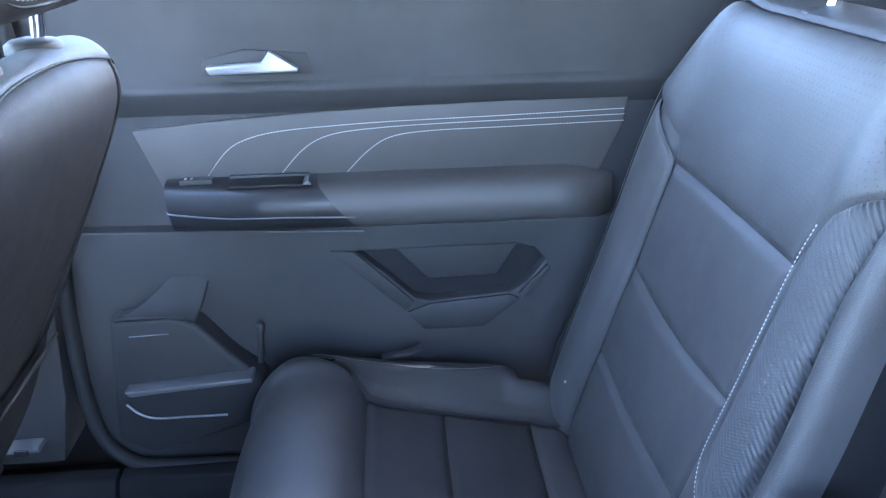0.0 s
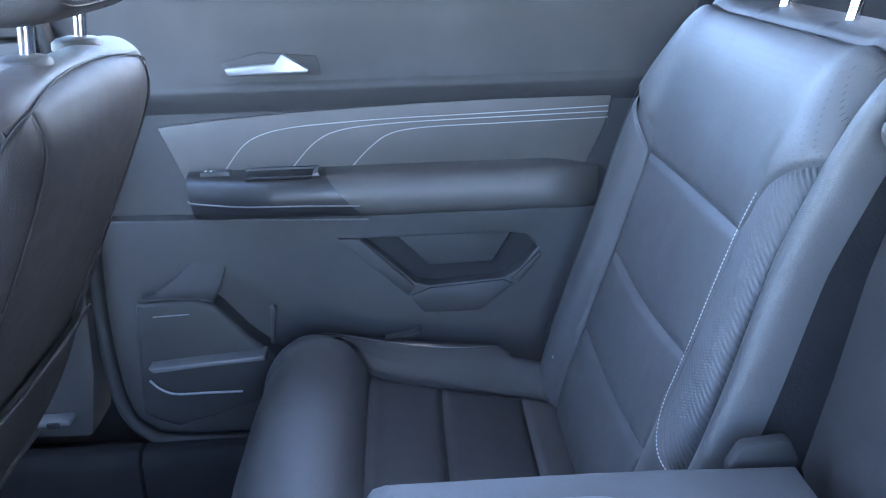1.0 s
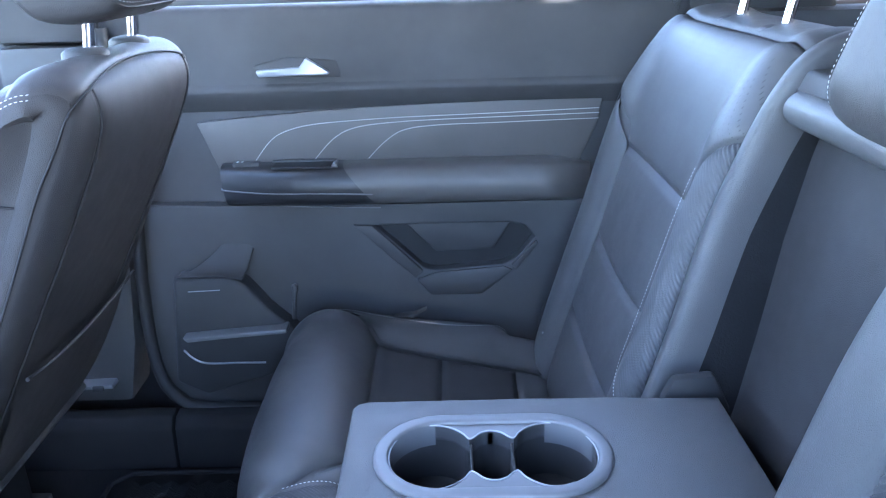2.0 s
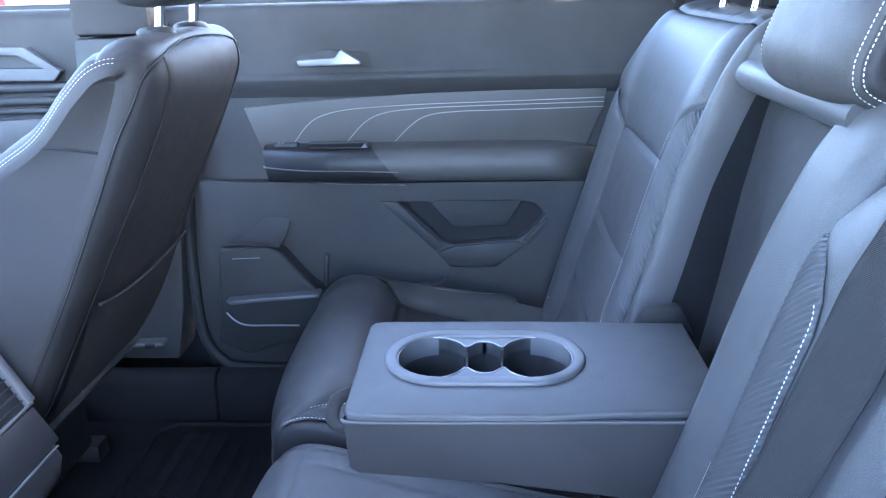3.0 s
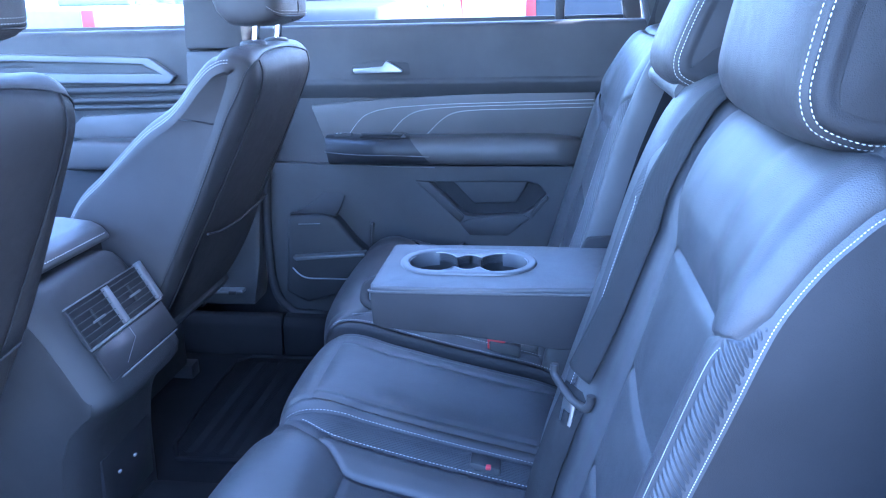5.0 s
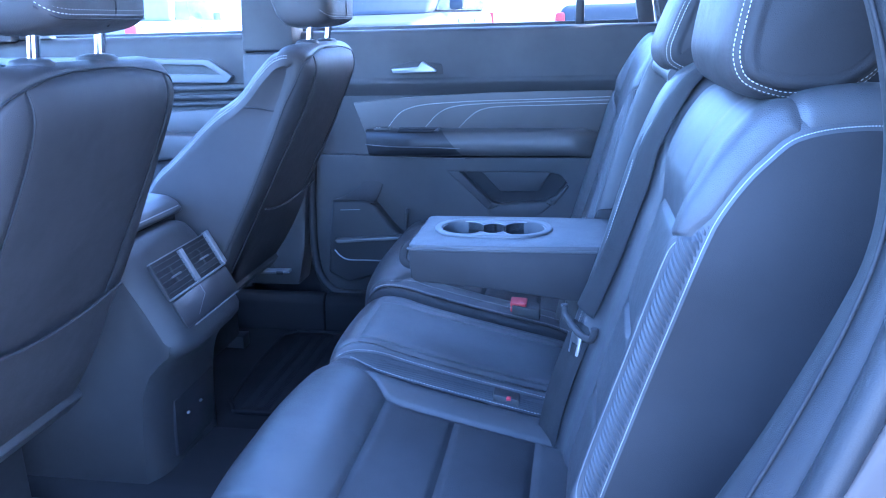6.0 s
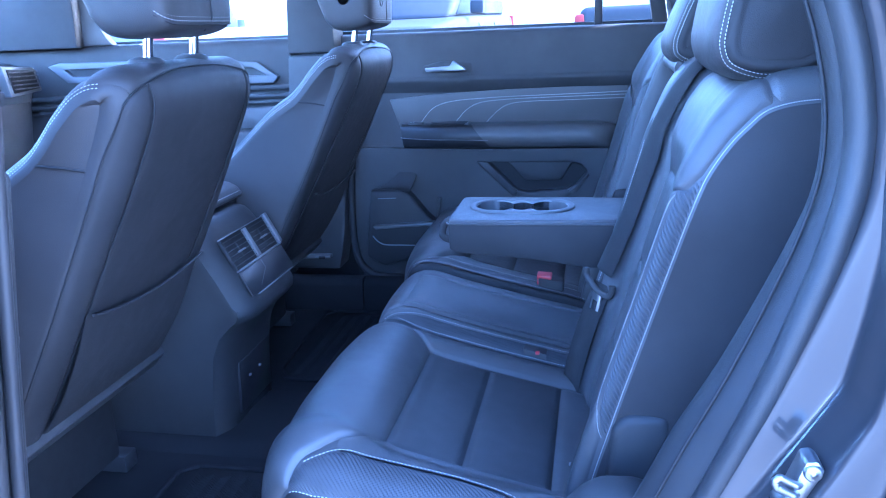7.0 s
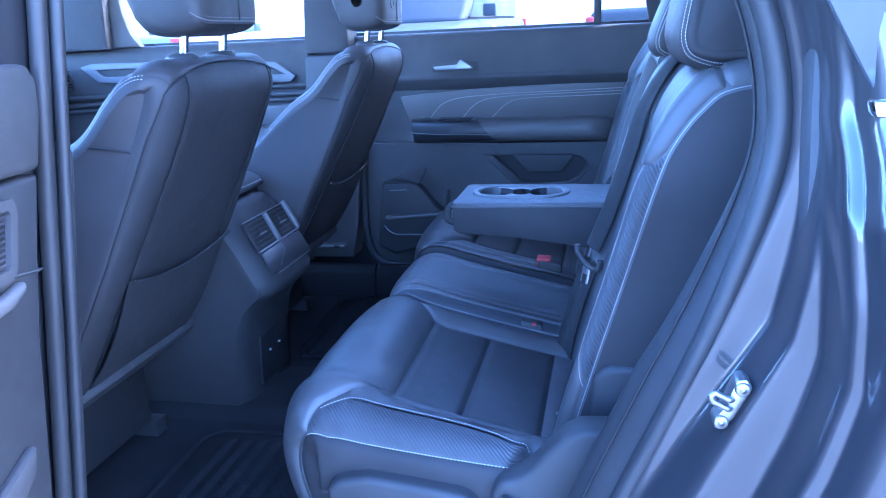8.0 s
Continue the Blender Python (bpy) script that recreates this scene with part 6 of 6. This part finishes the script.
P, groove = [], []
for i, f in enumerate(np.linspace(0, 1, len(line))):
    wide = np.interp(f, [0, 0.40, 0.50, 0.60, 0.70, 0.80, 1], [0.0, 0.0, 0.002, 0.016, 0.030, 0.032, 0.032])
    r = smooth_line([(0.10, -0.60), (0.06 - wide, -0.645), (0.016 - wide, -0.695), (-0.004 - 0.9 * wide, -0.712), (-0.006 - 0.45 * wide, -0.736), (-0.004, -0.750), (0.004, -0.754)], 40)
    P.append([(line[i, 0] + o * outw[i, 0], y, line[i, 1] + o * outw[i, 1]) for o, y in r])
    if i % 6 == 0:
        groove.append((line[i, 0] - (0.008 + 0.45 * wide) * outw[i, 0], -0.736, line[i, 1] - (0.008 + 0.45 * wide) * outw[i, 1]))
sheet("pillar_trim", np.array(P), CONSOLE, shell, "grained plastic pillar trim")
tube("trim_groove", groove, 0.0016, DARK, shell, "dark joint line in the pillar trim", n=110, k=6, up=(0, 1, 0))
tube("door_seal", [(p[0] + 0.010 * o[0], -0.760, p[1] + 0.010 * o[1]) for p, o in zip(line[::8], outw[::8])], 0.012, RUBBER, shell, "rubber door seal", n=110, k=12, up=(0, 1, 0))
JAMB_AT = [0.0, 0.37, 0.45, 0.50, 0.55, 0.60, 0.66, 0.72, 0.80, 1.0]
JAMB = [  # (outwards, y) of each edge, at the places above
    ([0.016, 0.016, 0.016, 0.017, 0.015, 0.013, 0.009, 0.008, 0.008, 0.008], [-0.750] * 10),
    ([0.017, 0.017, 0.017, 0.018, 0.016, 0.014, 0.010, 0.009, 0.009, 0.009], [-0.766] * 10),
    ([0.022, 0.022, 0.021, 0.023, 0.021, 0.019, 0.015, 0.013, 0.013, 0.013], [-0.772] * 10),
    ([0.028, 0.028, 0.027, 0.034, 0.043, 0.051, 0.036, 0.026, 0.019, 0.019], [-0.775] * 10),
    ([0.031, 0.031, 0.030, 0.037, 0.047, 0.055, 0.041, 0.031, 0.024, 0.024], [-0.779, -0.779, -0.779, -0.779, -0.779, -0.779, -0.779, -0.779, -0.779, -0.779]),
    ([0.033, 0.033, 0.032, 0.039, 0.049, 0.058, 0.048, 0.044, 0.040, 0.038], [-0.785, -0.785, -0.795, -0.808, -0.818, -0.820, -0.820, -0.820, -0.820, -0.820]),
    ([0.036, 0.036, 0.033, 0.040, 0.051, 0.060, 0.053, 0.050, 0.047, 0.044], [-0.792, -0.792, -0.800, -0.815, -0.828, -0.829, -0.829, -0.829, -0.829, -0.829]),
    ([0.038, 0.038, 0.034, 0.041, 0.053, 0.063, 0.058, 0.056, 0.053, 0.050], [-0.797, -0.797, -0.803, -0.820, -0.831, -0.832, -0.832, -0.832, -0.832, -0.832]),
    ([0.040, 0.040, 0.0345, 0.0415, 0.061, 0.083, 0.090, 0.092, 0.092, 0.088], [-0.802, -0.802, -0.806, -0.825, -0.834, -0.836, -0.836, -0.836, -0.836, -0.836]),
    ([0.041, 0.041, 0.035, 0.042, 0.064, 0.086, 0.094, 0.096, 0.096, 0.092], [-0.808, -0.808, -0.810, -0.832, -0.840, -0.842, -0.842, -0.842, -0.842, -0.842]),
    ([0.042, 0.042, 0.0355, 0.043, 0.066, 0.088, 0.096, 0.098, 0.098, 0.094], [-0.818, -0.818, -0.838, -0.876, -0.890, -0.890, -0.890, -0.890, -0.890, -0.890]),
    ([0.043, 0.043, 0.038, 0.046, 0.069, 0.091, 0.099, 0.101, 0.101, 0.097], [-0.826, -0.826, -0.845, -0.885, -0.899, -0.899, -0.899, -0.899, -0.899, -0.899]),
    ([0.046, 0.046, 0.046, 0.054, 0.078, 0.101, 0.110, 0.112, 0.112, 0.108], [-0.832, -0.832, -0.849, -0.889, -0.903, -0.903, -0.903, -0.903, -0.903, -0.903]),
    ([0.050, 0.050, 0.048, 0.056, 0.080, 0.103, 0.112, 0.114, 0.114, 0.110], [-0.840, -0.840, -0.850, -0.890, -0.905, -0.905, -0.905, -0.905, -0.905, -0.905]),
    ([0.053, 0.053, 0.052, 0.061, 0.085, 0.109, 0.118, 0.120, 0.120, 0.116], [-0.848, -0.848, -0.868, -0.915, -0.928, -0.928, -0.928, -0.928, -0.928, -0.928]),
    ([0.056, 0.056, 0.062, 0.072, 0.096, 0.120, 0.130, 0.132, 0.132, 0.128], [-0.855, -0.855, -0.882, -0.930, -0.940, -0.940, -0.940, -0.940, -0.940, -0.940]),
    ([0.060, 0.060, 0.085, 0.105, 0.130, 0.155, 0.165, 0.167, 0.167, 0.163], [-0.858, -0.858, -0.890, -0.942, -0.950, -0.950, -0.950, -0.950, -0.950, -0.950])]
at = np.linspace(0, 1, len(line))
P = []
for i, f in enumerate(at):
    row = [(np.interp(f, JAMB_AT, o), np.interp(f, JAMB_AT, y)) for o, y in JAMB]
    fine = []
    for a, b in zip(row, row[1:]):
        fine += [(a[0] + (b[0] - a[0]) * w, a[1] + (b[1] - a[1]) * w) for w in (0.0, 0.33, 0.67)]
    fine = np.array(fine + [row[-1]])
    for _ in range(2):
        fine[1:-1] = 0.25 * fine[:-2] + 0.5 * fine[1:-1] + 0.25 * fine[2:]
    P.append([(line[i, 0] + o * outw[i, 0], y, line[i, 1] + o * outw[i, 1]) for o, y in fine])
sheet("jamb", np.array(P), PAINT, shell, "painted door jamb with stepped edges")
prism("quarter_skin", [(1.19, 1.108), (2.3, 1.11), (2.38, 0.7), (2.3, 0.35), (1.7, 0.42), (1.17, 0.80), (1.18, 0.95)], "y", -0.965, -0.945, PAINT, shell, "painted quarter panel", bevel=0.010)
prism("belt_chrome", [(1.113, 1.113), (1.110, 1.125), (2.2, 1.125), (2.2, 1.113)], "y", -0.905, -0.886, CHROME, shell, "bright window line strip", bevel=0.003)
prism("quarter_glass", [(1.124, 1.124), (2.0, 1.124), (1.9, 1.60), (0.955, 1.62), (1.04, 1.30), (1.084, 1.196)], "y", -0.868, -0.858, QUARTER_GLASS, shell, "dark quarter window", bevel=0.002)
# striker
striker = empty("door_striker", "zinc plated door striker bolted to the jamb", "striker")
SX, SZ, SY = 1.041, 0.846, -0.824
prism("plate", [(SX + 0.0030, SZ + 0.0222), (SX + 0.0118, SZ + 0.0237), (SX + 0.0178, SZ + 0.0148), (SX + 0.0030, SZ - 0.0163), (SX - 0.0074, SZ - 0.0296), (SX - 0.0148, SZ - 0.0281), (SX - 0.0163, SZ - 0.0192), (SX - 0.0074, SZ - 0.0074)], "y", SY - 0.004, SY + 0.020, STEEL, striker, "steel base plate", bevel=0.003)
loop = []
corners = [(SX + 0.0015, SY, SZ + 0.0015), (SX - 0.0030, SY - 0.008, SZ + 0.0044), (SX - 0.0163, SY - 0.010, SZ + 0.0118), (SX - 0.0200, SY - 0.010, SZ + 0.0081), (SX - 0.0178, SY - 0.010, SZ + 0.0030), (SX - 0.0044, SY - 0.008, SZ - 0.0044), (SX, SY, SZ - 0.0074)]
for a, b in zip(corners, corners[1:]):
    loop += [tuple(Vector(a).lerp(Vector(b), w)) for w in (0.0, 0.25, 0.5, 0.75)]
tube("loop", loop + [corners[-1]], 0.0030, STEEL, striker, "steel catch loop", n=70, k=12, up=(0, 1, 0.01))
for dx, dz in ((0.0085, 0.0135), (-0.009, -0.0205)):
    revolve("screw", [(0, 0.003), (0.0022, 0.0032), (0.0026, 0.0015), (0.0052, 0.0026), (0.0066, 0.0015), (0.0073, -0.001)], (SX + dx, SY - 0.004, SZ + dz), STEEL, striker, "star-headed screw", axis=(0, -1, 0), k=18)

# ---- the open near rear door ----
odoor = tagged(new("door_3"), "open near rear door with dark inner trim", "car door", kind="structure")
HX, HY = 0.305, -0.850
OPEN = radians(80)
dm = Matrix.Translation((HX, HY, 0)) @ Matrix.Rotation(-OPEN, 4, "Z")
odoor.matrix_world = dm
prism("skin", [(0.04, 0.40), (0.03, 1.16), (0.80, 1.16), (0.78, 0.95), (0.66, 0.55), (0.60, 0.40)], "y", -0.12, -0.063, PAINT, odoor, "painted outer skin", bevel=0.02)
prism("inner_frame", [(0.10, 0.42), (0.02, 1.15), (0.78, 1.15), (0.76, 0.95), (0.65, 0.56), (0.59, 0.42)], "y", -0.06, 0.0, PAINT, odoor, "painted inner frame", bevel=0.015)
EDGE = [(0.120, 0.46), (0.090, 0.60), (0.063, 0.733), (0.054, 0.781), (0.042, 0.841), (0.031, 0.899), (0.006, 0.983), (-0.021, 1.064)]
prism("inner_trim", EDGE + [(0.73, 1.066), (0.72, 0.95), (0.62, 0.58), (0.57, 0.46)], "y", 0.0, 0.045, CONSOLE, odoor, "grained plastic inner trim", bevel=0.006, segments=3)
prism("upper_trim", [(-0.020, 1.068), (-0.040, 1.124), (-0.045, 1.16), (-0.03, 1.175), (0.72, 1.175), (0.74, 1.16), (0.73, 1.070)], "y", 0.0, 0.049, SOFT, odoor, "soft upper trim", bevel=0.008, segments=3)
prism("armrest", [(0.30, 0.93), (0.66, 0.93), (0.66, 0.86), (0.34, 0.86)], "y", 0.045, 0.10, TRIM_GREY, odoor, "grey padded armrest", bevel=0.014, segments=3)
panel_with_hole("speaker_ring", [(0.048, 1.051), (0.041, 1.045), (0.041, 1.038), (0.059, 0.984), (0.064, 0.978), (0.074, 0.975), (0.180, 0.980), (0.190, 0.99), (0.190, 1.045), (0.180, 1.053)],
                [(0.056, 1.041), (0.053, 1.036), (0.068, 0.990), (0.074, 0.986), (0.175, 0.990), (0.180, 0.995), (0.180, 1.038), (0.175, 1.043)], 0.040, 0.053, SOFT, odoor, "raised grey speaker surround", bevel=0.002)
prism("speaker_grille", [(0.054, 1.040), (0.069, 0.987), (0.178, 0.988), (0.178, 1.042)], "y", 0.040, 0.048, DARK, odoor, "dark speaker grille", bevel=0.001)
for k in range(9):
    z = 0.991 + 0.0055 * k
    rod("grille_bar", (0.070 - 0.0016 * k, 0.0485, z), (0.176, 0.0485, z), 0.0012, PLASTIC, odoor, "thin grille bar", k=8)
tube("trim_seam", [(0.008, 0.0455, 0.968), (0.030, 0.0458, 0.971), (0.056, 0.0458, 0.975)], 0.0016, SOFT, odoor, "raised trim seam", n=12, k=8)
prism("speaker_flare", [(0.056, 0.972), (0.060, 0.960), (0.085, 0.951), (0.19, 0.945), (0.19, 0.966), (0.085, 0.966)], "y", 0.044, 0.060, TRIM_GREY, odoor, "curved flare under the speaker", bevel=0.006, segments=3)
prism("door_pocket", [(0.090, 0.811), (0.16, 0.790), (0.34, 0.745), (0.34, 0.70), (0.125, 0.770), (0.099, 0.785)], "y", 0.044, 0.058, SOFT, odoor, "raised pocket edge", bevel=0.005)
tube("edge_seal", [(x - 0.002, 0.010, z) for x, z in EDGE], 0.007, RUBBER, odoor, "rubber edge seal", n=40, k=10)

# ---- outside ----
tagged(new("ground", mesh_of("ground", [(-400, -400, 0), (400, -400, 0), (400, 400, 0), (-400, 400, 0)], [(0, 1, 2, 3)], ASPHALT, False)), "pale grey paved car park", "ground", kind="structure")
kerb = tagged(new("pavement"), "pale concrete strip beyond the parked cars", "pavement", kind="structure")
box("slab", (-60, 24, 0), (60, 60, 0.15), PALE, kerb, bevel=0.02)
wall = tagged(new("backdrop"), "pale sunlit wall beyond the car park", "backdrop", kind="structure")
box("wall_face", (-60, 46, 0), (60, 46.4, 6.5), PALE, wall, bevel=0.05)


def parked_car(name, label, paint, x, y, turn, kind="suv", tall=1.0):
    car = empty(name, label, "car", "parked cars")
    if kind == "truck":
        body = [(-2.8, 0.45), (-2.85, 0.95), (-2.6, 1.12), (-1.3, 1.18), (-0.9, 1.22), (2.75, 1.20), (2.8, 0.6), (2.7, 0.42)]
        cab = [(-1.3, 1.17), (-0.6, 1.82), (0.6, 1.86), (0.95, 1.80), (1.05, 1.19)]
    elif kind == "suv":
        body = [(-2.35, 0.40), (-2.42, 0.80), (-2.25, 1.02), (-1.0, 1.12), (2.2, 1.15), (2.35, 0.95), (2.38, 0.45)]
        cab = [(-1.15, 1.10), (-0.45, 1.66), (1.6, 1.72), (2.1, 1.58), (2.25, 1.13)]
    else:
        body = [(-2.25, 0.30), (-2.32, 0.62), (-2.1, 0.80), (-0.95, 0.92), (2.1, 0.98), (2.25, 0.80), (2.25, 0.35)]
        cab = [(-1.1, 0.91), (-0.4, 1.38), (0.9, 1.42), (1.75, 1.02)]
    prism("body", body, "y", -0.93, 0.93, paint, car, "painted body", bevel=0.09, segments=4)
    prism("cabin", cab, "y", -0.80, 0.80, paint, car, "painted roof and pillars", bevel=0.10, segments=4)
    cx = np.mean([p[0] for p in cab])
    zlo = min(p[1] for p in cab)
    for side in (-1, 1):
        glass = [(cx + (p[0] - cx) * 0.86, zlo + 0.05 + (p[1] - zlo) * 0.80) for p in cab]
        prism("side_glass", glass, "y", side * 0.79, side * 0.812, CAR_GLASS, car, "dark side window", bevel=0.004)
        for hx in (-0.15, 0.85):
            box("door_handle", (hx, side * 0.93 - 0.02, body[4][1] - 0.14), (hx + 0.2, side * 0.93 + 0.03, body[4][1] - 0.10), SILVER_PAINT, car, "bright door handle", bevel=0.01)
        prism("mirror", [(-0.72, zlo + 0.05), (-0.60, zlo + 0.05), (-0.58, zlo + 0.20), (-0.70, zlo + 0.20)], "y", side * 0.95, side * 1.15, paint, car, "door mirror", bevel=0.03)
        xe = max(p[0] for p in body)
        prism("tail_lamp", [(xe - 0.12, 0.82), (xe + 0.012, 0.82), (xe + 0.0, 1.14), (xe - 0.10, 1.14)], "y", side * 0.70, side * 0.945, LAMP_RED, car, "red tail lamp", bevel=0.03)
        xs = min(p[0] for p in body)
        prism("head_lamp", [(xs - 0.005, 0.72), (xs + 0.25, 0.78), (xs + 0.30, 0.92), (xs + 0.02, 0.88)], "y", side * 0.55, side * 0.94, LAMP_CLEAR, car, "clear head lamp", bevel=0.02)
        for wx in (xs + 0.95, xe - 0.95):
            w = part("wheel", wheel_bm(wx, side * 0.86), TYRE, car, "black tyre")
            revolve("rim", [(0.0, 0.05), (0.05, 0.055), (0.08, 0.03), (0.22, 0.035), (0.235, 0.0)], (wx, side * 0.96, 0.36), SILVER_PAINT, w, "silver alloy rim", axis=(0, side, 0), k=24)
    xs = min(p[0] for p in body)
    prism("grille", [(xs - 0.012, 0.58), (xs + 0.05, 0.58), (xs + 0.05, 0.90), (xs + 0.0, 0.90)], "y", -0.5, 0.5, RUBBER, car, "black grille", bevel=0.02)
    for k in range(3):
        box("grille_bar", (xs - 0.03, -0.46, 0.66 + 0.08 * k), (xs + 0.0, 0.46, 0.685 + 0.08 * k), CHROME, car, "chrome grille bar", bevel=0.006)
    car.matrix_world = pose(x, y, 0, 0, 0, turn) @ Matrix.Diagonal((1, 1, tall, 1))
    return car


def wheel_bm(wx, wy):
    bm = bmesh.new()
    bmesh.ops.create_cone(bm, cap_ends=True, segments=32, radius1=0.36, radius2=0.36, depth=0.24, matrix=pose(wx, wy, 0.36, 90, 0, 0))
    bmesh.ops.bevel(bm, geom=[e for e in bm.edges if len(e.link_faces) == 2 and e.calc_face_angle(0) > 1.0], offset=0.03, segments=3, affect="EDGES", profile=0.5)
    return bm


parked_car("parked_pickup", "pale silver pickup with a red tail lamp", SILVER_PAINT, -8.1, 15.0, -88, "truck", 1.15)
parked_car("parked_suv", "white parked car with dark windows", WHITE_PAINT, -4.6, 15.2, 4, "suv", 1.12)
parked_car("parked_suv", "blue grey parked car facing the lot", BLUE_PAINT, -1.75, 10.6, 84, "suv", 1.2)
parked_car("parked_pickup", "blue grey pickup with a bright door handle", BLUE_PAINT, 3.45, 8.0, 180, "truck", 1.12)
